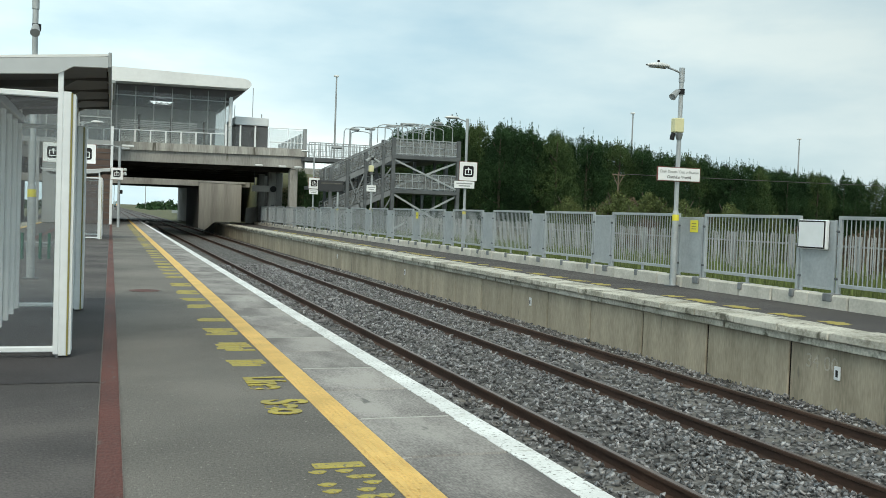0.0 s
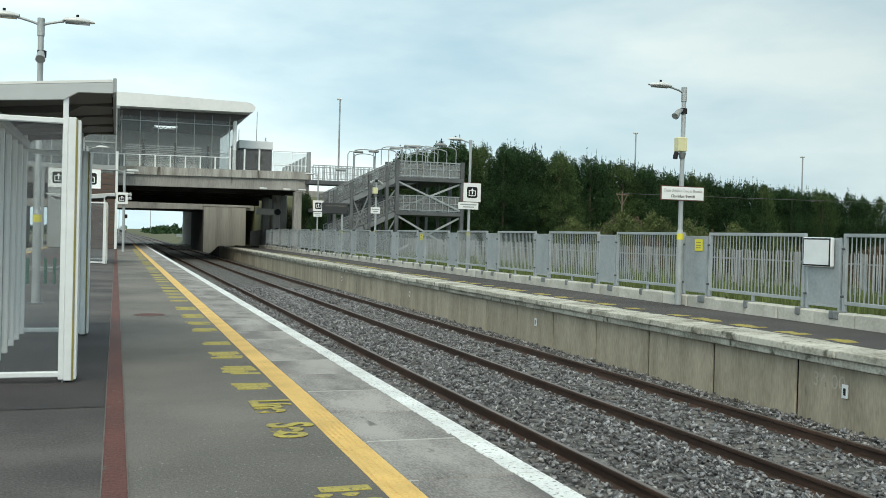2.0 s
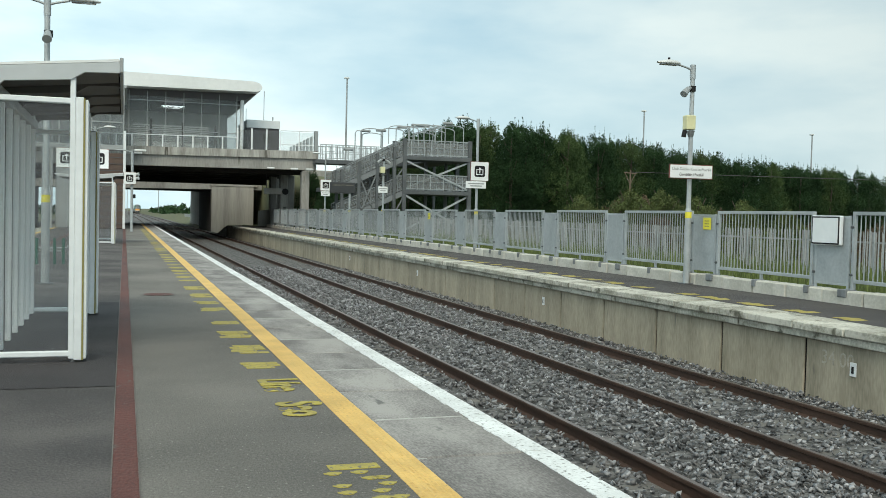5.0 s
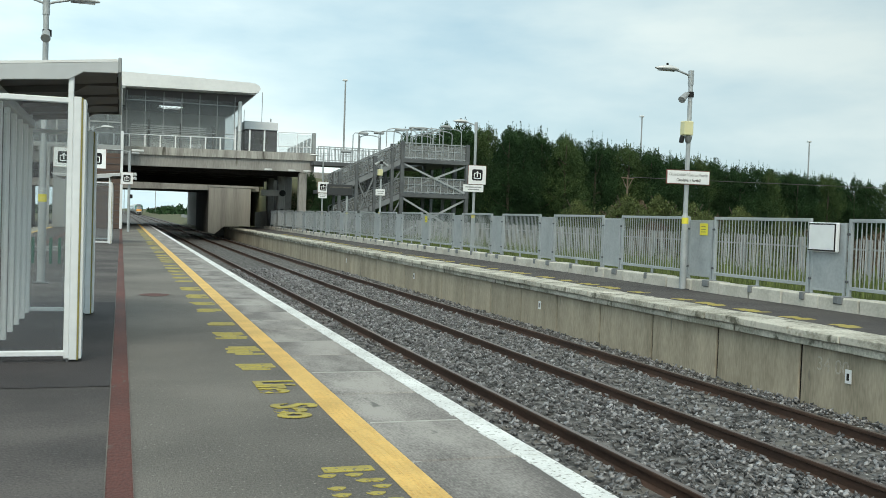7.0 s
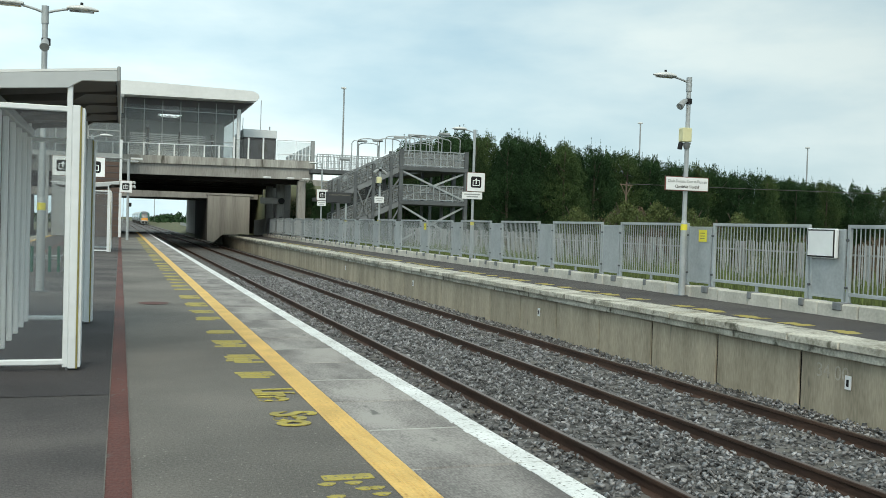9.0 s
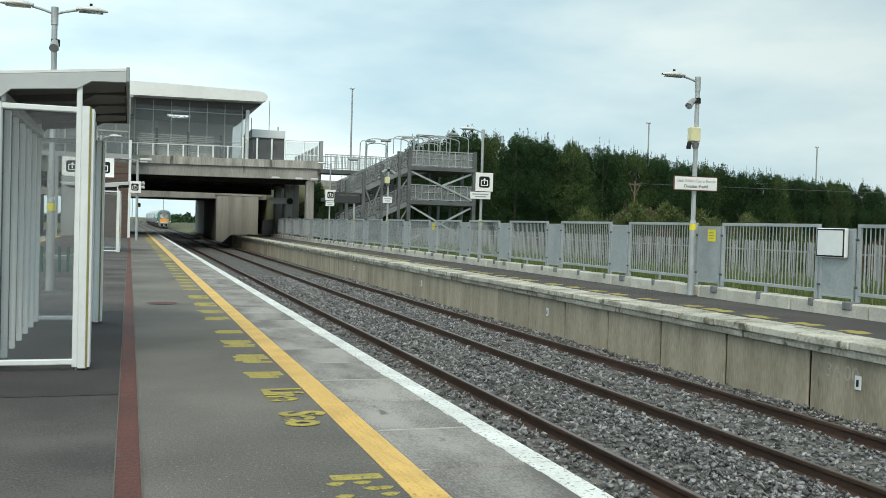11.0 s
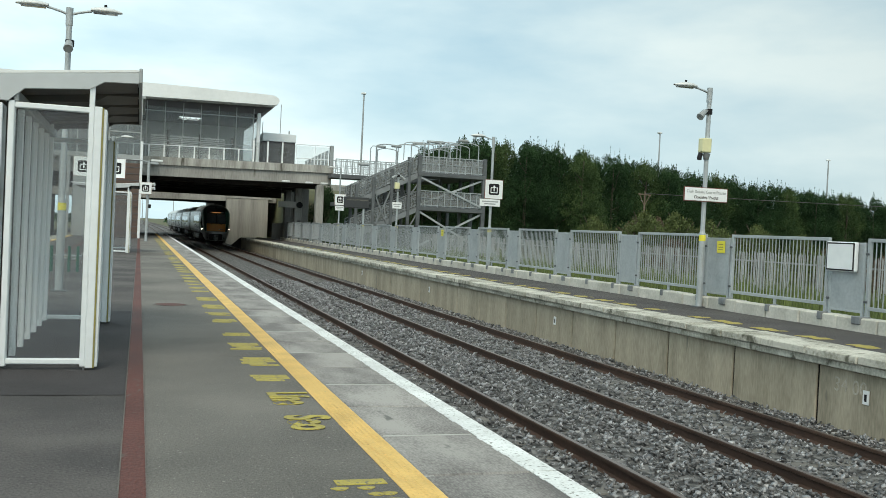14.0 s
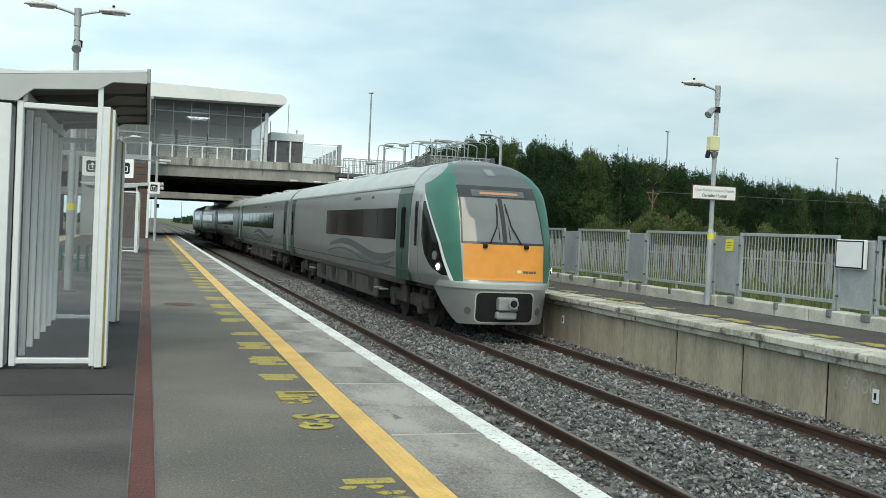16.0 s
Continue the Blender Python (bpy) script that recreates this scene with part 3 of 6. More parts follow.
    # far edge of the island
    g = Geo().box(-4.95, -4.2, -12, 88, -.12, .003)
    setting("coping_beyond", g, COPING_FAR, "pale coping on the other side of the island platform", "coping")
    g = Geo().box(-4.2, -4.0, -12, 88, -.02, .006)
    setting("yellow_line_beyond", g, YELLOW_LINE, "yellow safety line on the other side of the island", "safety line")
    g = Geo().box(-2.62, -2.46, -12, 88, -.02, .004)
    setting("drain_strip_beyond", g, RED, "dull red drain strip on the other side of the island", "drain")


def build_far_platform():
    g = Geo()
    g.prism([(9.02, -1.4), (12.3, -1.4), (12.3, -.004), (9.55, -.004), (9.55, -.14), (9.02, -.14)], -12, 88)
    setting("far_platform_body", g, DARK_CONCRETE, "concrete body of the far platform", "platform")
    g = Geo().grid([[(x, y, 0) for x in (9.5, 10.5, 12.3)] for y in (-12, 30, 88)], False)
    setting("far_platform_surface", g, ASPHALT_DARK, "dark asphalt surface of the far platform", "platform")
    g = Geo().put([(8.8, 88, 0), (12.3, 88, 0), (12.3, 98, -1.0), (8.8, 98, -1.0), (8.8, 88, -1.4), (8.8, 98, -1.4)], [(0, 1, 2, 3), (4, 0, 3, 5)])
    setting("platform_ramp", g, ASPHALT_DARK, "ramp down at the end of the far platform", "ramp")
    ob = thing("far_platform_coping", FAR_EDGE, 0, 0, 0, "mossy pale concrete coping in two courses", "coping", "", "structure")
    me = Geo().box(0, .80, .005, .985, -.10, .003, .010).mesh("coping_slab", COPING_FAR)
    for i in range(-6, 88):
        part("coping_slab", me, None, ob, at=(.006 * math.sin(i * 1.7), float(i), .004 * math.sin(i * 2.3)))
    me = Geo().box(.07, .75, .006, 1.91, -.21, -.105, .010).mesh("coping_course", COPING_FAR)
    for i in range(-5, 46):
        part("coping_course", me, None, ob, at=(.008 * math.sin(i * 2.9), 10.79 + 1.925 * (i - 5) - .4, 0))
    ob = thing("platform_wall", 8.92, 0, 0, 0, "stained buff concrete panels of the far platform wall", "wall", "", "structure")
    me = Geo().box(0, .05, .022, 1.929, -1.30, -.212, .02).mesh("wall_panel", PANEL)
    for i in range(-10, 42):
        part("wall_panel", me, None, ob, at=(.006 * math.sin(i * 3.1), 10.92 + 1.951 * i, 0))
    for y in (9.97, 19.58, 29.3, 39.0):
        t = thing("wall_plate", 8.90, y, -.52, 0, "small white number plate on the platform wall", "sign plate", "wall plates")
        part("plate", Geo().box(-.006, .012, -.055, .055, -.09, .09, .004), WHITE, t)
        part("bar", Geo().box(-.010, -.006, -.02, .02, -.05, .04), BLACK, t)
    ob = thing("chalk_marks", 8.916, 10.28, -.44, 0, "faint chalk numerals on the platform wall", "marking", "", "structure")
    part("lettering", letters("34 00", .27, CHALK), None, ob).matrix_basis = pose(0, 0, 0, 90, 0, -90)
    # worn yellow stencil
    ob = thing("far_stencil", 0, 0, 0, 0, "worn yellow stencilled warning on the far platform", "stencil", "", "structure")
    me = [Geo().box(-a, b, -.05, .05, 0, .003).mesh("bar", YELLOW_WORN) for a, b in ((.17, .15), (.13, .17), (.16, .09))]
    y, i = 5.3, 0
    while y < 62:
        for j in range((5, 4, 3, 6, 4, 5, 3)[i * 3 % 7]):
            part("bar", me[(j + i) % 3], None, ob, at=(9.83 + .02 * math.sin(i * 2.2 + j), y + .125 * j - .25, .0008))
        i += 1
        y += 1.07 if i % 5 else 1.56
    # kerb under the fence
    ob = thing("fence_kerb", 11.46, 0, 0, 0, "pale concrete kerb blocks under the fence", "kerb", "", "structure")
    me = Geo().box(0, .30, .008, .967, -.05, .235, .022).mesh("kerb_block", KERB)
    for i in range(-6, 84):
        part("kerb_block", me, None, ob, at=(.008 * math.sin(i * 1.9), i * .975, .008 * math.sin(i * 2.7)))


build_ground()
build_ballast()
for cx in TRACK_X.values():
    for s in (-0.8, 0.8):
        build_rail(cx + s)
for s in (-8.3, -6.7):
    build_rail(s)
build_near_platform()
build_far_platform()


# ---------------- the fence on the far platform ----------------
FENCE_X, FENCE_Y0, FENCE_STEP = 11.62, 14.08, 3.87


def fence_unit():
    """One barred panel and the solid panel before it, with posts and brackets."""
    ob = thing("fence_panel", FENCE_X, FENCE_Y0, 0, 0, "galvanised steel fence with barred and solid panels on a kerb", "fence", "fence panels")
    w = 2.92
    g = Geo()
    g.box(-.03, .03, 0, .07, .16, 1.56, .006).box(-.03, .03, w - .07, w, .16, 1.56, .006)
    g.box(-.028, .028, .07, w - .07, 1.50, 1.56, .005).box(-.028, .028, .07, w - .07, .36, .42, .005)
    g.box(-.02, .02, w / 2 - .025, w / 2 + .025, .2, .36)
    part("frame", g, GALV, ob)
    me = Geo().box(-.006, .006, -.008, .008, .42, 1.50).mesh("bar", GALV)
    for i in range(26):
        part("bar", me, None, ob, at=(0, .07 + (w - .14) * (i + 1) / 27, 0))
    g = Geo().box(-.02, .0, -.86, -.09, .33, 1.47, .006)
    part("solid_panel", g, GALV, ob)
    g = Geo()
    g.box(-.026, .012, -.90, -.85, .2, 1.49, .005).box(-.026, .012, -.10, -.05, .2, 1.49, .005).box(-.024, .01, -.85, -.10, 1.45, 1.485, .004).box(-.024, .01, -.85, -.10, .30, .335, .004)
    part("panel_frame", g, GALV, ob)
    me = Geo().box(-.19, .05, -.055, .055, .12, .255, .012).mesh("bracket", GALV_MID)
    for y in (-.88, -.02, w / 2, w - .03):
        part("bracket", me, None, ob, at=(0, y, 0))
    me = Geo().tube([(-.05, 0, 0), (0, 0, 0)], .022, 8).mesh("hinge", GALV_DULL)
    for y in (-.06, w - .03):
        for z in (.5, 1.3):
            part("hinge", me, None, ob, at=(-.02, y, z))
    return ob


def build_fence():
    first = fence_unit()
    for i in list(range(-4, 0)) + list(range(1, 17)):
        copy_thing(first, pose(FENCE_X, FENCE_Y0 + i * FENCE_STEP, 0))
    # notice case and tags
    ob = thing("notice_case", FENCE_X - .05, 13.68, 1.22, 0, "white notice case with a blank poster on the fence", "notice board")
    part("case", Geo().box(-.06, .02, -.36, .36, -.24, .27, .02), PAINTED, ob)
    part("rim", Geo().box(-.066, -.05, -.34, .34, -.225, .255).box(-.07, -.05, -.30, .30, -.19, .22), BLACK, ob, "black rubber rim")
    part("poster", Geo().box(-.074, -.06, -.31, .31, -.20, .23), WHITE, ob, "white poster behind glass")
    for y in (17.35, 36.7):
        ob = thing("yellow_notice", FENCE_X - .035, y, 1.30, 0, "small yellow warning notice on the fence", "notice")
        part("plate", Geo().box(-.006, .004, -.14, .14, -.13, .12, .002), YELLOW_TAG, ob)
        for z in (.05, -.01, -.06):
            part("bar", Geo().box(-.009, -.006, -.08, .08, z - .008, z + .008), OLIVE, ob)
    # palisade fence in the field behind
    g = Geo()
    for i in range(590):
        y = -4 + i * .137
        top = 1.19 + .02 * math.sin(i * 7.3)
        if (i * 7919) % 97 < 2:
            continue
        lean = .006 * math.sin(i * 3.3)
        g.put([(19, y - .023, -.6), (18.975, y, -.6), (19, y + .023, -.6), (19, y + lean - .023, top - .06), (18.975, y + lean, top), (19, y + lean + .023, top - .06)], [(0, 3, 4, 1), (1, 4, 5, 2)])
    g.box(19.0, 19.04, -4, 77, .85, .90).box(19.0, 19.04, -4, 77, -.2, -.15)
    for i in range(30):
        g.box(19.01, 19.1, -4 + 2.75 * i - .05, -4 + 2.75 * i + .05, -.6, 1.15)
    ob = new("palisade_fence", g.mesh("palisade_fence", PALE))
    tagged(ob, "galvanised palisade fence standing in rough grass", "fence", "", "stuff")


# ---------------- lamp posts and signs ----------------
def lamp_head(ob, x, side):
    g = Geo()
    rows = []
    for i in range(9):
        s = i / 8
        r = .115 * math.sin(math.pi * min(1, s * .8 + .15)) + .015
        rows.append([(x + side * (s * .52), r * math.cos(a) * 1.0, .035 + .62 * r * math.sin(a) if math.sin(a) > 0 else .035 + .25 * r * math.sin(a)) for a in [2 * math.pi * j / 12 for j in range(13)]])
    g.grid(rows)
    return g


def lamp_post(x, y, height, arms, label):
    ob = thing("lamp_post", x, y, 0, 0, label, "lamp post", "platform lamp posts")
    part("pole", Geo().tube([(0, 0, 0), (0, 0, 1.55)], .068, 14).tube([(0, 0, 1.55), (0, 0, 1.62)], .068, 14, .048, False).tube([(0, 0, 1.6), (0, 0, height)], .048, 14).tube([(0, 0, height - .28), (0, 0, height + .02)], .06, 14), GALV, ob)
    part("base_plate", Geo().box(-.13, .13, -.13, .13, 0, .02, .004), GALV_DULL, ob)
    for s in arms:
        part("arm", Geo().tube([(0, 0, height - .10), (s * .14, 0, height - .05), (s * .30, 0, height - .01), (s * .36, 0, height)], .022, 8), GALV, ob)
        head = part("lamp_head", lamp_head(ob, s * .34, s), LAMP_WHITE, ob, "pale streamlined lamp head", at=(0, 0, height - .02))
        part("photocell", Geo().tube([(s * .58, 0, .10), (s * .58, 0, .155)], .025, 8), BLACK, head)
        part("lens", Geo().box(s * .58 - .2, s * .58 + .2, -.07, .07, -.004, .016, .006), LENS, head)
    part("band", Geo().tube([(0, 0, 1.40), (0, 0, 1.53)], .071, 14), YELLOW_TAG, ob, "yellow identification band")
    return ob


def loudspeaker(x, y, z, rz, label="grey horn loudspeaker clamped to the lamp post"):
    ob = thing("loudspeaker", x, y, z, rz, label, "loudspeaker", "loudspeakers")
    part("horn", Geo().tube([(-.06, 0, .03), (-.16, 0, 0), (-.32, 0, -.13)], .03, 12, .08), PAINT_GREY, ob)
    part("clamp", Geo().tube([(0, 0, -.04), (0, 0, .07)], .075, 14), BLACK, ob, "black clamp ring")
    return ob


def camera_box(x, y, z):
    ob = thing("junction_box", x, y, z, 0, "cream plastic box with a dome camera on the post", "junction box")
    part("box", Geo().box(-.16, .06, -.09, .09, -.15, .15, .015), CREAM, ob)
    dome = part("dome_camera", Geo().tube([(-.02, -.02, -.17), (-.02, -.02, -.22), (-.02, -.02, -.27), (-.02, -.02, -.30)], .085, 12, .05), LENS, ob, "dome camera below the box")
    part("floodlight", Geo().tube([(-.17, -.04, -.17), (-.19, -.04, -.24), (-.20, -.04, -.31)], .05, 10), BLACK, ob, "small black floodlight")
    return ob


def arrow_sign(x, y, z, size=.68):
    """White board with a black rounded symbol and an arrow in it, seen on its face towards the camera."""
    ob = thing("direction_sign", x, y, z, 0, "white square way-out sign with a white arrow in a black square", "sign", "way-out signs")
    s = size / 2
    part("board", Geo().box(-s, s, -.02, .02, -s, s, .006), WHITE, ob)
    part("edge", Geo().box(-s - .012, s + .012, -.012, .026, -s - .012, s + .012, .004), RED_TRIM, ob, "brown-red edge")
    g, k, r = Geo(), s * .60, s * .2
    ring = [(cx * (k - r) + r * math.cos(a), cz * (k - r) + r * math.sin(a)) for cx, cz, a0 in ((1, 1, 0), (-1, 1, 90), (-1, -1, 180), (1, -1, 270)) for a in [radians(a0 + 22.5 * j) for j in range(5)]]
    g.prism(ring, -.027, -.018)
    part("symbol", g, BLACK, ob, "black rounded square")
    # white tray, open at the top, with an arrow rising out of it
    q, t = k * .66, k * .13
    g = Geo().box(-q, -q + t, -.031, -.022, -q, q * .55).box(q - t, q, -.031, -.022, -q, q * .55).box(-q + t, q - t, -.031, -.022, -q, -q + t)
    g.box(-q + t, -q * .45, -.031, -.022, q * .55 - t, q * .55).box(q * .45, q - t, -.031, -.022, q * .55 - t, q * .55)
    part("tray", g, WHITE, ob)
    a = k * .62
    g = Geo().prism([(-.15 * a, -a * .55), (.15 * a, -a * .55), (.15 * a, a * .45), (.55 * a, a * .45), (0, a * 1.2), (-.55 * a, a * .45), (-.15 * a, a * .45)], -.033, -.022)
    part("arrow", g, WHITE, ob)
    return ob


def bar_sign(x, y, z, w=.78, h=.24, lines=2, mat=None, label="small white bilingual sign on a lamp post"):
    ob = thing("small_sign", x, y, z, 0, label, "sign", "small signs")
    part("board", Geo().box(-w / 2, w / 2, -.015, .015, -h / 2, h / 2, .004), mat or WHITE, ob)
    for i in range(lines):
        zz = h * (.5 - (i + 1) / (lines + 1))
        part("bar", Geo().box(-w * (.40 - .12 * i), w * (.40 - .12 * i), -.019, -.015, zz - .02, zz + .02), PAINT_GREY if mat is None else WHITE, ob)
    return ob


def build_platform_posts():
    lamp_post(11.38, 17.75, 4.62, (-1,), "galvanised lamp post with one arm against the fence kerb")
    loudspeaker(11.38, 17.75, 4.12, 25)
    camera_box(11.38, 17.75, 3.42)
    # station name board
    ob = thing("station_sign", 11.36, 17.67, 2.38, 0, "white station name board with brown-red edge on a lamp post", "sign")
    part("board", Geo().box(-.51, .51, -.02, .02, -.135, .135, .005), WHITE, ob)
    part("edge", Geo().box(-.525, .525, -.012, .024, -.15, .15, .004), RED_TRIM, ob, "brown-red edge")
    for text, size, z in (("Cluain Dolcáin / Cnoc an Fhuaráin", .088, .052), ("Clondalkin / Fonthill", .088, -.062)):
        me = letters(text, size, PAINT_GREY if z > 0 else BLACK)
        wide = max(v.co.x for v in me.vertices) - min(v.co.x for v in me.vertices)
        p = part("lettering", me, None, ob)
        p.matrix_basis = pose(0, -.023, z, 90, 0, 0) @ Matrix.Diagonal((min(1.0, (.94 if z > 0 else .58) / wide), 1, 1, 1))
    lamp_post(11.92, 32.2, 4.78, (-1,), "galvanised lamp post with one arm beside way-out signs")
    arrow_sign(11.98, 32.1, 2.93, .66)
    bar_sign(11.85, 32.1, 2.45, .76, .25)
    lamp_post(11.80, 44.8, 4.05, (), "short galvanised post with horn loudspeakers near the stair tower")
    loudspeaker(11.80, 44.8, 3.92, 10)
    loudspeaker(11.80, 44.8, 3.90, 190)
    camera_box(11.80, 44.8, 3.45)
    bar_sign(11.76, 44.7, 2.50, .46, .30)
    lamp_post(12.06, 60.2, 5.05, (-1,), "galvanised lamp post with one arm near the bridge")
    arrow_sign(12.08, 60.1, 3.07, .68)
    bar_sign(12.06, 60.1, 2.53, .55, .3)
    # departure display on a post
    ob = thing("departure_display", 12.02, 53.0, 0, 0, "dark departure display with an amber line on a post", "display")
    part("post", Geo().tube([(0, 0, 0), (0, 0, 2.9)], .06, 12), GALV, ob)
    part("case", Geo().box(-1.13, .29, -.12, .12, 2.45, 3.06, .02), CASE, ob)
    part("bar", Geo().box(-1.0, .2, -.125, -.12, 2.86, 2.93), AMBER, ob)
    part("band", Geo().tube([(0, 0, 1.40), (0, 0, 1.53)], .063, 12), YELLOW_TAG, ob)


# ---------------- shelters on the island ----------------
def shelter(y, length, label):
    """Glazed waiting shelter: end frames, a row of mullions along its spine, a flat canopy."""
    ob = thing("shelter", 0, y, 0, 0, label, "waiting shelter", "shelters")
    L = length
    me = Geo().box(-.02, .034, -.030, .030, .03, 2.26, .006).mesh("mullion", WHITE)
    gm = Geo().box(-.034, -.02, -.03, .03, .03, 2.26).mesh("gasket", BLACK)
    k = 6
    for i in range(k + 1):
        mu = part("mullion", me, None, ob, at=(-1.06, .05 + (L - .1) * i / k, 0))
        part("gasket", gm, None, mu)
    me = Geo().box(-.004, .004, .02, (L - .1) / k - .02, .12, 2.2).mesh("pane", GLASS)
    for i in range(k):
        p = part("pane", me, None, ob, at=(-1.06, .05 + (L - .1) * i / k, 0))
        p.visible_shadow = False
    for yy in (0, L - .06):
        g = Geo().box(-1.03, -.43, yy, yy + .05, .05, .10, .008).box(-1.03, -.43, yy, yy + .05, 2.21, 2.26, .008)
        g.box(-1.08, -1.03, yy, yy + .05, .03, 2.44, .006).box(-.445, -.40, yy, yy + .05, .03, 2.50, .006)
        part("end_frame", g, PAINTED, ob)
        p = part("pane", Geo().box(-1.03, -.44, yy + .02, yy + .028, .10, 2.21), GLASS, ob)
        p.visible_shadow = False
        g = Geo().box(-.40, -.335, yy - .01, yy + .30, .02, 2.27, .006).box(-.325, -.30, yy, yy + .28, .03, 2.25, .004)
        part("front_post", g, PAINTED, ob)
        part("edge_strip", Geo().box(-.337, -.324, yy - .012, yy + .29, .02, 2.26), OLIVE, ob, "thin faded yellow edge strip")
        part("foot", Geo().box(-.42, -.40, yy + .01, yy + .03, 0, .04), GALV_DULL, ob)
    g = Geo().box(-1.42, -1.12, -.02, .28, .02, 2.24, .006)
    part("side_panel", g, PAINTED, ob)
    g = Geo().box(-1.12, -1.0, 0, L, 2.26, 2.36, .01)
    part("spine_beam", g, PAINT_GREY, ob)
    # canopy: pale roof sheet, grey cranked end ribs, dark ribbed soffit
    g = Geo().prism([(-2.4, 2.50), (-1.25, 2.475), (-.06, 2.590), (-.04, 2.598), (-.06, 2.612), (-1.25, 2.497), (-2.4, 2.522)], -.02, L + .05)
    part("roof_sheet", g, ROOF, ob, "pale metal roof sheet")
    rib = [(-2.3, 2.497), (-1.25, 2.472), (-.05, 2.588), (-.05, 2.495), (-.33, 2.485), (-.44, 2.415), (-.96, 2.375), (-1.08, 2.265), (-1.36, 2.265), (-1.5, 2.385), (-2.3, 2.425)]
    for yy in (-.02, L * .25, L * .5, L * .75, L - .02):
        part("canopy_rib", Geo().prism(rib, yy, yy + .05), FASCIA if yy < 0 else CANOPY, ob)
    me = Geo().prism([(-1.2, 2.405), (-.06, 2.525), (-.06, 2.555), (-1.2, 2.435)], 0, L * .25 - .07).mesh("soffit_panel", CANOPY)
    for i in range(4):
        part("soffit_panel", me, None, ob, at=(0, .04 + L * .25 * i, 0))
    part("gutter", Geo().box(-.05, -.02, -.03, L + .06, 2.495, 2.625, .006), PAINT_GREY, ob)
    return ob


def bench(x, y):
    ob = thing("bench", x, y, 0, 0, "dark green platform bench with tubular uprights", "bench")
    me = Geo().tube([(0, 0, 0), (0, 0, .60)], .035, 10).mesh("upright", GREEN_PAINT)
    for i in range(4):
        part("upright", me, None, ob, at=(-.28 + .19 * i, 0, 0))
    part("seat", Geo().box(-.34, .34, .06, .42, .34, .38, .008), PAINT_GREY, ob)
    part("arm_rest", Geo().tube([(.34, .06, .36), (.42, .06, .45), (.46, .1, .60)], .02, 8), PAINT_GREY, ob)
    part("rail", Geo().box(-.34, .34, .04, .07, .28, .33, .006), PAINT_GREY, ob)


def build_island():
    shelter(8.78, 3.85, "glazed steel waiting shelter with a flat grey canopy")
    shelter(37.0, 4.0, "second glazed waiting shelter further along the island")
    lamp_post(-1.28, 17.8, 4.86, (-1, 1), "galvanised lamp post with two arms on the island")
    loudspeaker(-1.26, 17.8, 4.26, 90, "dark loudspeaker on the twin lamp post")
    bench(-1.62, 23.9)
    lamp_post(-1.24, 45.0, 4.86, (-1, 1), "galvanised lamp post with two arms beyond the second shelter")
    ob = thing("sign_post", -1.5, 38.62, 0, 0, "slim grey post that carries two way-out signs", "sign post")
    part("post", Geo().tube([(0, 0, 0), (0, 0, 3.45)], .05, 10), GALV, ob)
    part("cross_bar", Geo().box(-.9, .9, -.09, -.05, 3.10, 3.20, .006), GALV, ob)
    arrow_sign(-.94, 38.5, 3.16, .72)
    arrow_sign(-2.06, 38.5, 3.16, .72)
    # post with signs near the stair enclosure
    ob = thing("sign_post", .40, 57.4, 0, 0, "slim sign post with a hanging panel and signals", "sign post")
    part("post", Geo().tube([(0, 0, 0), (0, 0, 4.6)], .075, 10), GALV, ob)
    part("lamp_arm", Geo().tube([(0, 0, 4.5), (-.5, 0, 4.62), (-.9, 0, 4.6)], .03, 8), GALV, ob)
    part("lamp_head", Geo().box(.1, .75, -.1, .1, 4.55, 4.68, .03), LAMP_WHITE, ob)
    for z in (3.25, 3.02):
        part("loudspeaker", Geo().tube([(0, 0, z), (.2, -.1, z), (.36, -.18, z + .02)], .05, 10, .1), LAMP_WHITE, ob)
    part("signal", Geo().box(.06, .2, -.1, .04, 1.9, 2.12, .02), BLACK, ob, "small black signal box")
    arrow_sign(.27, 57.2, 3.02, .66)


build_fence()
build_platform_posts()
build_island()


# ---------------- the bridges and the station on top ----------------
DECK_Y, DECK_X = 74.5, 14.2


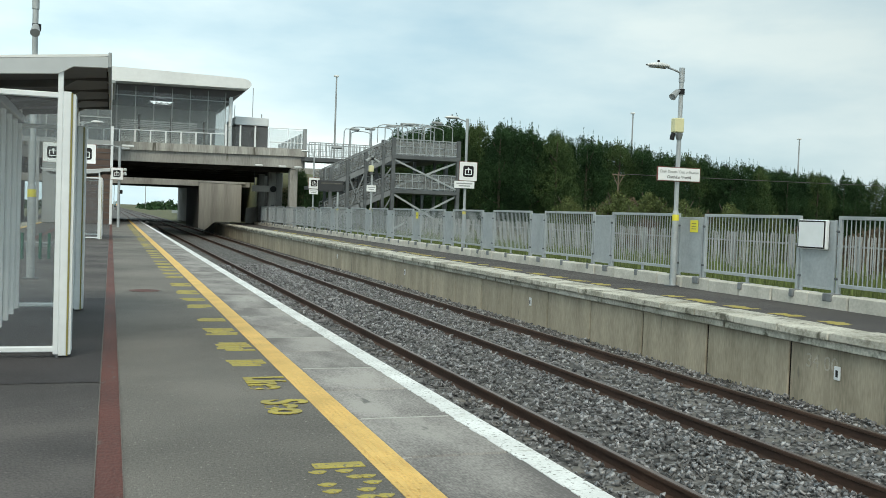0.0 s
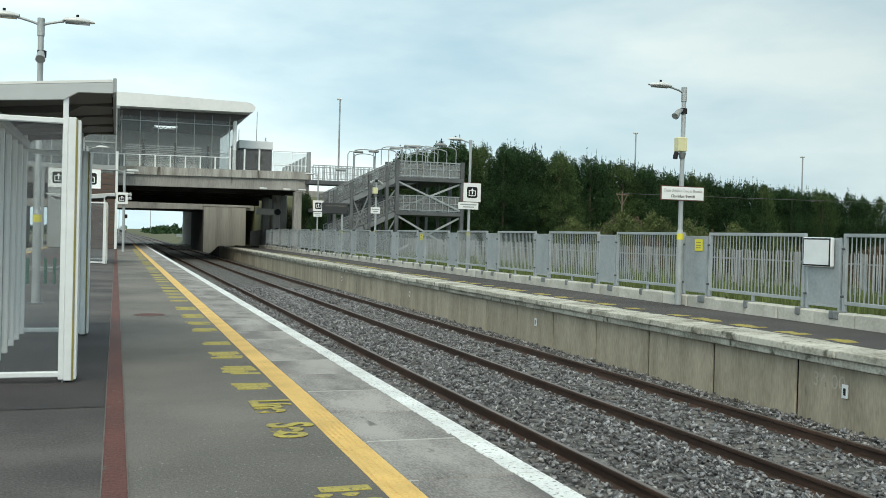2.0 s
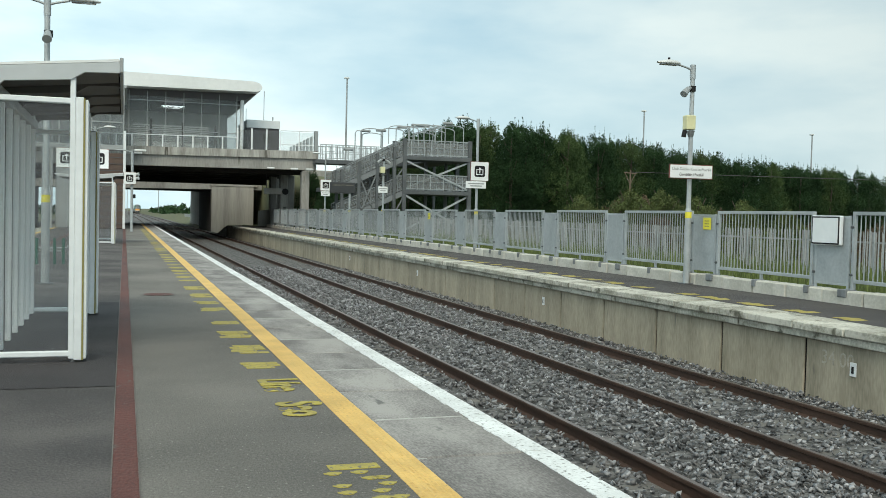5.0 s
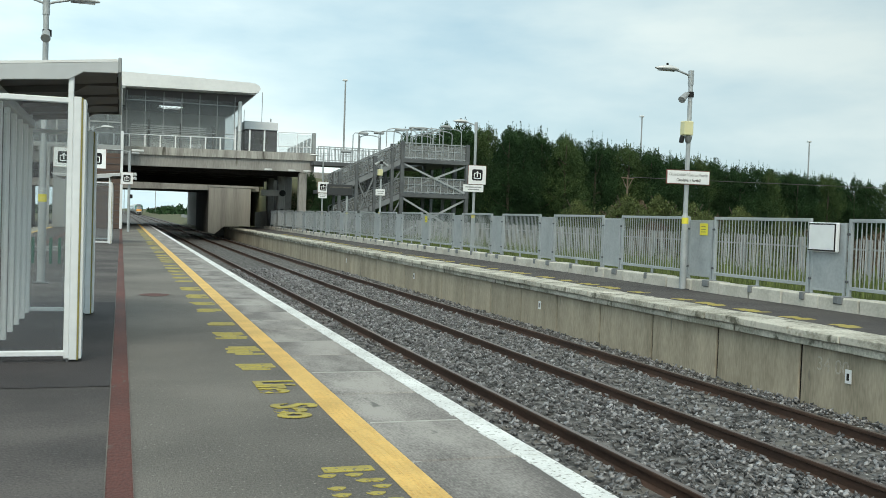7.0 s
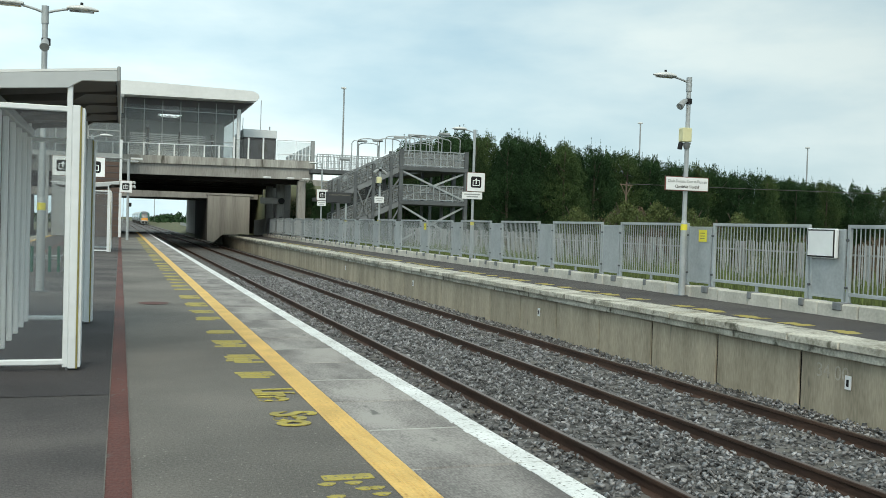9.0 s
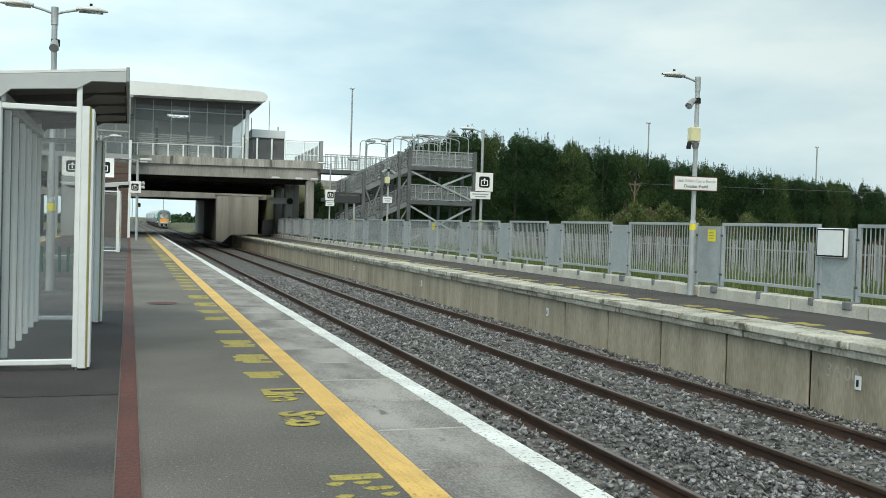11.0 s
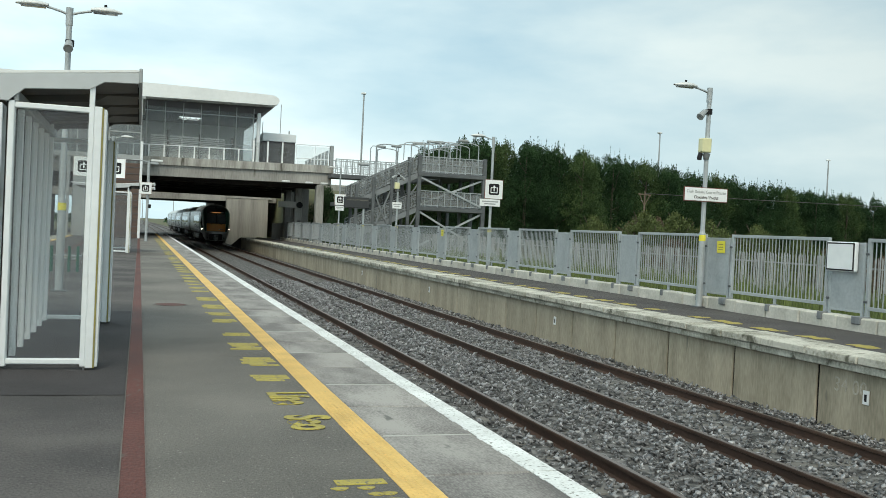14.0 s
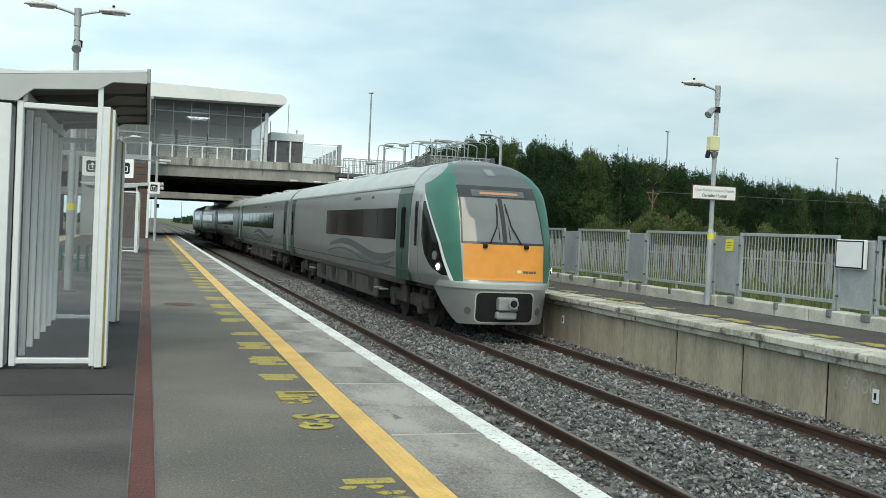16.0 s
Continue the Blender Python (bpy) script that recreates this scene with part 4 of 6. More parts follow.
def build_bridge():
    ob = thing("footbridge_deck", 0, DECK_Y, 0, 0, "stained concrete station deck carried over the tracks", "bridge", "", "structure")
    part("edge_beam", Geo().prism([(-16, 4.36), (DECK_X, 4.62), (DECK_X, 5.49), (-16, 5.11)], 0, .6), CONCRETE, ob, "pale stained edge beam")
    part("parapet_slab", Geo().prism([(-16, 5.115), (DECK_X + .1, 5.495), (DECK_X + .1, 6.08), (-16, 5.70)], -.18, 1.4), DRIP, ob, "drip-stained parapet slab")
    # Dark colour carries the under-deck shade; the slab's unseen far length shades the train.
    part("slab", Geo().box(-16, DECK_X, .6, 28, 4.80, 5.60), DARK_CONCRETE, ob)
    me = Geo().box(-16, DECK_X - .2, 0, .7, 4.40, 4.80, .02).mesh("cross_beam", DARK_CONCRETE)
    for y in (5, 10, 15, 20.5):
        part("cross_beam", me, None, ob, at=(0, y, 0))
    # Low dark beam puts the shade above the road bridge fascia into shape.
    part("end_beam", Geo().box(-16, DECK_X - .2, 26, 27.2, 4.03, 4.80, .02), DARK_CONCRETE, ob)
    # Added wall, out of view, that keeps side light from under the deck.
    part("abutment", Geo().box(-16, -12.5, .6, 28, -1.4, 4.35, .03), CONCRETE, ob, "unseen end wall added to cut light under the deck")
    col = Geo().box(-.31, .31, -.35, .35, -.6, 4.50, .05).mesh("column", CONCRETE)
    for x, y in ((13.4, .5), (12.64, 6.2), (13.75, 9.5), (12.9, 14.0), (14.0, 18.0)):
        c = thing("bridge_column", x, DECK_Y + y, 0, 0, "square grey concrete column under the bridge", "column", "bridge columns", "structure")
        part("column", col, None, c)
    # parapet railing with glass
    rl = thing("parapet_railing", 0, DECK_Y + .1, 0, 0, "white-posted glass parapet on the station deck", "railing", "", "structure")
    rise = .0135
    me = Geo().box(-.05, .05, -.04, .04, 5.75, 6.82, .008).mesh("post", WHITE)
    tall = Geo().box(-.06, .06, -.05, .05, 5.75, 7.52, .01).mesh("post", WHITE)
    xs = [7.01 - 1.09 * i for i in range(10)]
    for x in xs:
        part("post", me, None, rl, at=(x, 0, rise * x))
    def bar(x0, x1, z):
        return Geo().beam((x0, 0, z + rise * x0), (x1, 0, z + rise * x1), .05, .06)
    part("handrail", bar(-3.3, 8.06, 6.80), PAINTED, rl)
    pm = Geo().box(.06, 1.03, -.008, .008, 5.85, 6.76).mesh("pane", SCREEN)
    for x in xs:
        p = part("pane", pm, None, rl, at=(x, .02, rise * x))
        p.visible_shadow = False
    sx = [8.12, 9.2, 10.32, 11.39, 12.85, 14.1]
    for x in sx[:3]:
        part("post", tall, None, rl, at=(x, 0, rise * x))
    for x in sx[3:5]:
        part("post", Geo().box(-.025, .025, -.03, .03, 5.85, 7.42, .006), PAINTED, rl, at=(x, 0, rise * x))
    part("end_post", Geo().box(-.14, .14, -.2, .2, 5.95, 7.66, .01), PAINT_GREY, rl, at=(14.15, 0, 0))
    for a, b in zip(sx[:-1], sx[1:]):
        p = part("pane", Geo().box(a + .05, b - .05, .0, .014, 6.05, 7.5), SCREEN, rl)
        p.visible_shadow = False
    part("handrail", bar(11.39, 14.0, 7.42), PAINTED, rl)
    part("handrail", bar(11.39, 14.0, 6.35), PAINTED, rl)
    # stepped screen running back
    me = Geo().box(-.03, .03, 0, 1.1, 5.85, 7.3, .01).mesh("slat", PAINTED)
    for i in range(7):
        part("slat", me, None, rl, at=(13.95 - .06 * i, .4 + 1.25 * i, -.06 * i))
    # road bridge behind with its pier
    rb = thing("road_bridge", 0, 108, 0, 0, "road bridge with board-marked concrete abutment behind the station deck", "bridge", "", "structure")
    part("fascia", Geo().prism([(-18, 3.30), (14.5, 3.66), (14.5, 4.46), (-18, 4.10)], 0, .7), CONCRETE, rb)
    part("bearing_shelf", Geo().box(8.9, 14.0, -.25, .2, 3.95, 4.55, .02), CONCRETE, rb)
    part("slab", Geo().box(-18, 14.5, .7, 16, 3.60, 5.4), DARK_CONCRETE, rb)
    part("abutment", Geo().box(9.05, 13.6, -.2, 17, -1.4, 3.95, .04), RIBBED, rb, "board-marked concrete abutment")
    # Thin dark sheet paints the shaded track side of the abutment.
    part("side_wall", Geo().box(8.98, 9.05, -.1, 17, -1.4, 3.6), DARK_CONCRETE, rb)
    part("abutment_left", Geo().box(-15, -9.8, -.2, 17, -1.4, 3.95, .04), RIBBED, rb)
    part("parapet", Geo().box(-18, 14.5, 0, .3, 5.4, 6.5, .02), PALE_WALL, rb)
    part("wing_parapet", Geo().box(14.55, 34, -3.5, -3.1, 3.2, 5.95, .03), CONCRETE, rb, "stained concrete road parapet")
    # Unseen deck, assumed from the train's darkness and sized to shade it.
    sb = thing("second_road_deck", 0, 126, 0, 0, "unseen further road deck that shades the passing train", "bridge", "", "structure")
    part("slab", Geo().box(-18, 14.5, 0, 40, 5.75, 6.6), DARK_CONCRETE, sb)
    part("abutment", Geo().box(10.5, 13.6, 0, 40, -1.4, 5.75, .04), RIBBED, sb)
    part("abutment_left", Geo().box(-17, -13, 0, 40, -1.4, 5.75, .04), RIBBED, sb)
    # bits under the bridge, on the far platform
    ob = thing("platform_cabinet", 12.2, 79.5, 0, 0, "pale grey equipment cabinet under the bridge", "cabinet")
    part("body", Geo().box(-.3, .3, -.25, .25, 0, 1.25, .02), PAINT_GREY, ob)
    part("door", Geo().box(-.26, .26, -.262, -.25, .08, 1.2, .004), PALE_WALL, ob)
    ob = thing("hanging_sign", 12.0, 80, 3.0, 0, "hanging white sign with black marks under the bridge", "sign")
    part("board", Geo().box(-1.1, .35, -.05, .05, -.25, .25, .01), PALE_WALL, ob)
    part("roundel", Geo().tube([(.68, -.06, 0), (.68, .06, 0)], .26, 16), BLACK, ob)
    part("hanger", Geo().box(-.9, -.86, -.02, .02, .25, 1.5).box(.2, .24, -.02, .02, .25, 1.5), GALV_DULL, ob)
    ob = thing("under_bridge_fence", 12.6, 79, 0, 0, "grey sheet fence under the bridge", "fence")
    me = Geo().box(-.02, .02, .02, 1.9, .05, 1.7, .01).mesh("sheet", GALV_DULL)
    for i in range(12):
        part("sheet", me, None, ob, at=(.08 * i, 2.0 * i, -.03 * i))


def build_station():
    ob = thing("station_building", 0, 77, 0, 0, "glazed station concourse with a sweeping white roof on the bridge", "building", "", "")
    x0, x1 = -12.0, 8.75
    # white roof with a rounded end, falling gently to the right
    top = [(-14, 10.24), (9.30, 10.53), (9.72, 10.56), (9.92, 10.64), (10.03, 10.78), (10.05, 10.92), (9.98, 11.08), (9.82, 11.20), (9.60, 11.28), (9.30, 11.32), (3, 11.42), (-14, 11.56)]
    part("roof", Geo().prism(top, -1.6, 20), ROOF, ob, "sweeping white metal roof")
    part("soffit", Geo().prism([(-14, 9.95), (8.75, 9.92), (9.78, 10.55), (9.3, 10.525), (-14, 10.235)], -.05, 20), DARK_WALL, ob, "dark roof soffit")
    # glazing
    me = Geo().box(-.028, .028, -.08, .08, 5.6, 10.3, .008).mesh("mullion", PAINT_GREY)
    n = 15
    step, first = 1.34, 8.29 - 15 * 1.34
    for i in range(n + 1):
        part("mullion", me, None, ob, at=(first + step * i, 0, 0))
    part("transom", Geo().box(x0, x1, -.06, .06, 9.56, 9.62).box(x0, x1, -.06, .06, 7.35, 7.40), PAINT_GREY, ob)
    for z0, z1 in ((5.65, 7.35), (7.40, 9.56), (9.62, 10.2)):
        pm = Geo().box(.05, step - .05, -.01, .01, z0, z1).mesh("pane", FACADE)
        for i in range(n):
            p = part("pane", pm, None, ob, at=(first + step * i, 0, 0))
            p.visible_shadow = False
    part("corner_post", Geo().tube([(8.7, .05, 5.6), (8.7, .05, 10.0)], .15, 14), PAINTED, ob)
    p = part("side_glazing", Geo().box(8.74, 8.76, .2, 14, 5.65, 9.95), FACADE, ob)
    p.visible_shadow = False
    part("floor_slab", Geo().box(x0, x1, 0, 19, 5.5, 5.66), INTERIOR, ob)
    part("back_wall", Geo().box(x0, x1, 12.0, 12.3, 5.6, 10.4), INTERIOR, ob)
    part("inner_ceiling", Geo().box(x0, x1, .3, 12, 9.95, 10.1), INTERIOR, ob)
    part("ticket_wall", Geo().box(.6, 6.3, 1.6, 1.8, 5.66, 7.9, .02), WHITE, ob, "pale inner partition")
    g = Geo()
    for i in range(9):
        g.box(.6, 6.3, 1.55, 1.6, 6.6 + .14 * i, 6.65 + .14 * i)
    part("partition_slat", g, PAINT_GREY, ob)
    for x, h in ((1.9, 8.3), (4.3, 8.1), (6.8, 8.0)):
        part("inner_post", Geo().tube([(x, 1.2, 5.66), (x, 1.2, h)], .09, 10), DARK_WALL, ob)
    # roof light with its lattice
    frame_z = 9.50
    part("roof_light", Geo().prism([(2.7, 2.6), (4.5, 2.6), (4.2, 4.4), (3.0, 4.4)], frame_z, frame_z + .05, "z"), SKYLIGHT, ob, "roof light glowing in place of daylight")
    g = Geo()
    for i in range(5):
        x = 2.8 + .4 * i
        g.beam((x, 2.55, frame_z - .03), (x + (.35 if i % 2 else -.2), 4.4, frame_z - .03), .05, .05)
    g.beam((2.6, 3.4, frame_z - .04), (4.6, 3.4, frame_z - .04), .05, .05)
    part("roof_light_bar", g, PAINT_GREY, ob)
    # hut beside the concourse
    ob = thing("plant_room", 10.2, 80, 5.6, 0, "low dark plant room with pale top on the deck", "hut")
    part("wall", Geo().box(-.75, 1.90, 0, 6, 0, 2.53, .02), DARK_WALL, ob)
    part("parapet", Geo().box(-.8, 1.95, -.1, 6, 2.53, 3.20, .03), PAINTED, ob)
    part("vent", Geo().box(.5, 1.2, -.03, 0, 1.4, 2.1, .01), DARK_CONCRETE, ob)
    part("mast", Geo().tube([(-.6, 2, 3.1), (-.6, 2, 4.3)], .03, 6).tube([(.88, 2, 3.1), (.88, 2, 5.85)], .03, 6).box(1.45, 1.55, 1, 1.1, 3.1, 3.6), PAINT_GREY, ob)
    # lift and stair enclosure down to the island
    ob = thing("stair_enclosure", 0, 64.5, 0, 0, "brown slatted stair enclosure with a glazed upper part", "stair enclosure")
    # The walls' unseen depth is added to block light from the left.
    part("wall", Geo().box(-2.6, -.06, 0, 30, 0, 4.78, .03), CLADDING, ob, "brown slatted cladding")
    part("side_wall", Geo().box(-4.1, -2.62, .4, 30, 0, 4.78, .03), PAINT_GREY, ob, "grey clad wall")
    me = Geo().box(-.09, .09, -.09, .09, 0, 5.0, .01).mesh("support_post", PAINT_GREY)
    for x in (-4.8, -4.35):
        part("support_post", me, None, ob, at=(x, .1, 0))
    g = Geo()
    for z in np.arange(.3, 5.0, .42):
        g.box(-2.58, -.08, -.03, 0, z, z + .05)
    part("cladding_joint", g, DARK_WALL, ob)
    part("corner_post", Geo().box(-.10, .06, -.08, .08, 0, 6.2, .01), PAINTED, ob, "pale corner post")
    part("band", Geo().box(-7.5, -.1, -.06, .0, 5.0, 5.3, .01).box(-7.5, -.1, -.05, .05, 6.7, 6.78).box(-7.5, -.1, -.05, .05, 7.7, 7.8), PAINT_GREY, ob)
    p = part("upper_glazing", Geo().box(-7.5, -.1, -.01, .01, 5.3, 8.9), FACADE, ob)
    p.visible_shadow = False
    part("roof", Geo().box(-7.6, .1, -.1, 10, 8.9, 9.1, .02), PAINT_GREY, ob)
    me = Geo().box(-.04, .04, -.05, .05, 5.3, 8.9).mesh("mullion", PAINT_GREY)
    for i in range(4):
        part("mullion", me, None, ob, at=(-.1 - 1.9 * i, 0, 0))
    # small fixtures hung from the deck edge
    for x in (0.9, 10.6, 12.4, 13.6):
        ob = thing("deck_luminaire", x, DECK_Y - .35, 4.62 if x > 2 else 5.35, 0, "small white floodlight hung from the deck edge", "luminaire", "deck luminaires")
        part("head", Geo().box(-.3, .3, -.18, .12, -.06, .10, .05), LAMP_WHITE, ob)
        part("bracket", Geo().box(-.04, .04, .1, .38, -.02, .04), GALV_DULL, ob)


# ---------------- the steel stair tower behind the fence ----------------
def handrail_panel(g, a, b, h=1.12, n=8, fill=.11):
    """Railing from a to b along a deck edge: top and bottom rails and uprights."""
    a, b = Vector(a), Vector(b)
    up = Vector((0, 0, 1))
    g.beam(a + up * h, b + up * h, .06, .06)
    g.beam(a + up * .12, b + up * .12, .04, .05)
    g.beam(a + up * h * .55, b + up * h * .55, .03, .03)
    for i in range(n + 1):
        p = a.lerp(b, i / n)
        g.beam(p, p + up * h, .045, .045)
    k = int((b - a).length / fill)
    for i in range(k):
        p = a.lerp(b, (i + .5) / k)
        g.beam(p + up * .12, p + up * h, .022, .022)


def build_tower():
    ob = thing("stair_tower", 0, 0, 0, 0, "grey galvanised steel stair tower with hooped lamps", "stair tower")
    x0, x1 = 18.05, 22.75
    y0, y1 = 63.0, 65.6
    top, mid = 5.32, 2.98
    # The posts' shade is put into the duller steel colour.
    post = Geo().box(-.13, .13, -.13, .13, -.6, 6.5, .01).mesh("post", GALV_DULL)
    low = Geo().box(-.10, .10, -.10, .10, -.6, 5.1, .01).mesh("post", GALV_DULL)
    for x, y in ((x0, y0), (x1, y0), (x0, y1), (x1, y1)):
        part("post", post, None, ob, at=(x, y, 0))
    for x, y in ((20.4, y1), (21.9, y1), (20.4, 71), (x1, 71)):
        part("post", low, None, ob, at=(x, y, 0))
    for x, h in ((17.35, 5.9), (16.15, 5.4), (14.9, 4.8), (13.75, 4.25)):
        m = Geo().box(-.10, .10, -.10, .10, -.6, h, .01).mesh("post", GALV_DULL)
        part("post", m, None, ob, at=(x, y0, 0))
        part("post", m, None, ob, at=(x, y0 + 1.7, 0))
    # landings
    for z in (top, mid):
        part("landing", Geo().box(x0 - .1, x1 + .1, y0 - .1, y1, z - .26, z - .02, .01), GALV_DULL, ob)
        part("edge_channel", Geo().box(x0 - .1, x1 + .1, y0 - .16, y0 - .10, z - .24, z + .02, .01), GALV_DULL, ob)
        g = Geo()
        handrail_panel(g, (x0, y0, z), (x1, y0, z), 1.10, 10, 99)
        handrail_panel(g, (x1, y0, z), (x1, y1, z), 1.10, 5)
        handrail_panel(g, (x0, y1, z), (x1, y1, z), 1.10, 10, 99)
        part("railing", g, GALV, ob)
        for y in (y0, y1):
            part("mesh_panel", Geo().box(x0 + .06, x1 - .06, y + .03, y + .04, z + .14, z + 1.04), MESH, ob, "fine grey mesh infill")
    # cross bracing on the near face and under the flights
    for z0, z1 in ((mid, top - .28), (.1, mid - .28)):
        part("brace", Geo().beam((x0, y0, z1), (x1, y0, z0 + .1), .12, .12), GALV, ob)
        part("brace", Geo().beam((x0, y0 + .1, z0 + .1), (x1, y0 + .1, z1), .12, .12), GALV, ob)
    for a, b in (((15.0, y0, 3.7), (16.1, y0, 1.1)), ((16.1, y0, 4.0), (15.0, y0, 1.3)), ((17.35, y0, 3.6), (x0, y0, 4.6)), ((17.35, y0, 1.3), (x0, y0, 2.6))):
        part("brace", Geo().beam(a, b, .08, .08), GALV_MID, ob)

    # flights that go down from the landings towards the platform
    def flight(ya, yb, xa, za, xb, zb, n=12):
        g = Geo()
        for y in (ya, yb):
            g.beam((xa, y, za - .16), (xb, y, zb - .16), .08, .34)
        part("stringer", g, GALV_MID, ob)
        g = Geo()
        for y in (ya, yb):
            handrail_panel(g, (xa, y, za), (xb, y, zb), 1.08, 10, 99)
            for k in range(5):
                a = .2 + .16 * k
                g.beam((xa, y, za + a), (xb, y, zb + a), .02, .02)
        part("railing", g, GALV_MID, ob)
        for y in (ya, yb):
            part("mesh_panel", Geo().prism([(xa, za + .14), (xb, zb + .14), (xb, zb + 1.04), (xa, za + 1.04)], y + .03, y + .04), MESH, ob, "fine grey mesh infill")
        me = Geo().box(-.15, .15, ya, yb, -.04, 0, .004).mesh("tread", GALV_DULL)
        for i in range(n):
            s = (i + .5) / n
            part("tread", me, None, ob, at=(xa + (xb - xa) * s, 0, za + (zb - za) * s))

    flight(y0, y0 + 1.7, x0, top, 13.4, 3.05)
    flight(y0, y0 + 1.7, x0, mid, 13.4, .85)
    flight(y0 + 1.9, y1 + 1.2, 13.4, 3.05, x0, mid, 10)
    part("landing", Geo().box(12.7, 13.5, y0 - .1, y1 + 1.0, 2.78, 3.03, .01), GALV_DULL, ob)
    # level walkway from the station deck to the top landing
    part("walkway", Geo().box(13.9, x1, 73.0, 75.2, 5.1, 5.4, .01).box(20.4, x1, y1, 73.0, 5.08, 5.36, .01), GALV_DULL, ob)
    g = Geo()
    handrail_panel(g, (14.2, 73.0, 5.4), (20.4, 73.0, 5.4), 1.15, 14)
    handrail_panel(g, (14.2, 75.2, 5.4), (x1, 75.2, 5.4), 1.15, 14)
    handrail_panel(g, (20.4, y1, 5.36), (20.4, 73.0, 5.4), 1.1, 10)
    handrail_panel(g, (x1, y1, 5.36), (x1, 75, 5.4), 1.1, 12)
    part("railing", g, GALV, ob)
    # hooped lamp frames over the stair
    hoop = [(.80 * -math.cos(math.pi * i / 12), 0, 2.05 + .22 * math.sin(math.pi * i / 12)) for i in range(13)]
    me = Geo().tube([(-.80, 0, .9)] + hoop + [(.80, 0, .9)], .034, 8, cap=False).mesh("hoop", GALV)
    for x, y, z in ((21.6, 63.4, 5.3), (21.6, 65.4, 5.3), (21.6, 67.5, 5.3), (21.6, 70.0, 5.3), (19.6, 63.6, 5.3), (18.6, 64.4, 5.2), (17.4, 63.9, 4.95), (20.6, 64.4, 5.35), (20.2, 66.8, 5.5), (19.2, 68.6, 5.6), (16.6, 66.5, 5.1), (18.4, 73.6, 5.4)):
        part("hoop", me, None, ob, at=(x, y, z))
    part("hoop_rail", Geo().beam((20.8, 63.4, 7.50), (20.8, 70, 7.50), .05, .05).beam((17.4, 63.9, 7.2), (21.6, 63.5, 7.55), .05, .05), GALV, ob)
    for x, y, z in ((21.3, 63.4, 7.68), (20.2, 65.4, 7.62), (19.2, 64.0, 7.5), (18.3, 64.4, 7.35), (17.2, 66, 7.2), (17.9, 73.4, 7.75), (15.0, 66.5, 5.8)):
        part("lamp_head", Geo().box(-.42, .30, -.14, .14, -.06, .12, .05), PAINT_GREY, ob, at=(x, y, z))
    part("lamp_arm", Geo().tube([(16.9, 73, 5.3), (16.9, 73, 7.55), (17.05, 73, 7.75), (17.3, 73, 7.75), (17.42, 73, 7.5), (17.42, 73, 5.3)], .04, 8), GALV, ob)


build_bridge()
build_station()
build_tower()


# ---------------- trees, bushes and the distance ----------------
def leaf_cloud(points, size, rng, upright=.8):
    """Small bent leaf clumps at the given points, each turned its own way."""
    n = len(points)
    d = rng.normal(size=(n, 3))
    d /= np.linalg.norm(d, axis=1)[:, None]
    e = rng.normal(size=(n, 3)) * .55 + np.array([0, 0, upright])
    e -= d * np.sum(e * d, axis=1)[:, None]
    e /= np.linalg.norm(e, axis=1)[:, None]
    f = np.cross(d, e)
    s = size * rng.uniform(.6, 1.4, (n, 1))
    v = np.stack([points - e * s, points + f * s * .45 + d * s * .12, points + e * s, points - f * s * .45 + d * s * .12], 1).reshape(-1, 3)
    q = np.arange(4 * n).reshape(-1, 4)
    return v, q


def mesh_from(name, v, q, mat):
    me = bpy.data.meshes.new(name)
    me.vertices.add(len(v))
    me.vertices.foreach_set("co", np.ascontiguousarray(v, np.float32).ravel())
    me.loops.add(q.size)
    me.loops.foreach_set("vertex_index", q.ravel().astype(np.int32))
    me.polygons.add(len(q))
    me.polygons.foreach_set("loop_start", np.arange(0, q.size, 4, dtype=np.int32))
    me.update(calc_edges=True)
    me.materials.append(mat)
    return me


def crown_points(rng, n, height, radius, lobes):
    """Points on the shells of many overlapping lobes, pointed towards the top."""
    out = []
    for k in range(lobes):
        s = (k + rng.random()) / lobes
        z = height * (.05 + .90 * s)
        reach = radius * (1.05 - .80 * s ** 2.2)
        a, r = rng.uniform(0, 6.28), reach * rng.uniform(.35, 1.0)
        c = np.array([r * math.cos(a), r * math.sin(a), z])
        w = reach * rng.uniform(.22, .38) + .15
        m = n // lobes
        p = rng.normal(size=(m, 3))
        p /= np.linalg.norm(p, axis=1)[:, None]
        p *= rng.uniform(.45, 1.05, (m, 1)) ** .6
        p[:, 2] = np.where(p[:, 2] > 0, p[:, 2] * rng.uniform(1.0, 2.6), p[:, 2])
        out.append(c + p * w)
        # a loose upright spray at the top of the lobe
        k = max(6, m // 16)
        up = rng.random(k)
        spray = np.stack([rng.normal(0, .05, k) * (1.1 - up), rng.normal(0, .05, k) * (1.1 - up), up * height * rng.uniform(.06, .13)], 1)
        out.append(c + np.array([rng.uniform(-.5, .5) * w, rng.uniform(-.5, .5) * w, w * .8]) + spray)
    return np.concatenate(out)


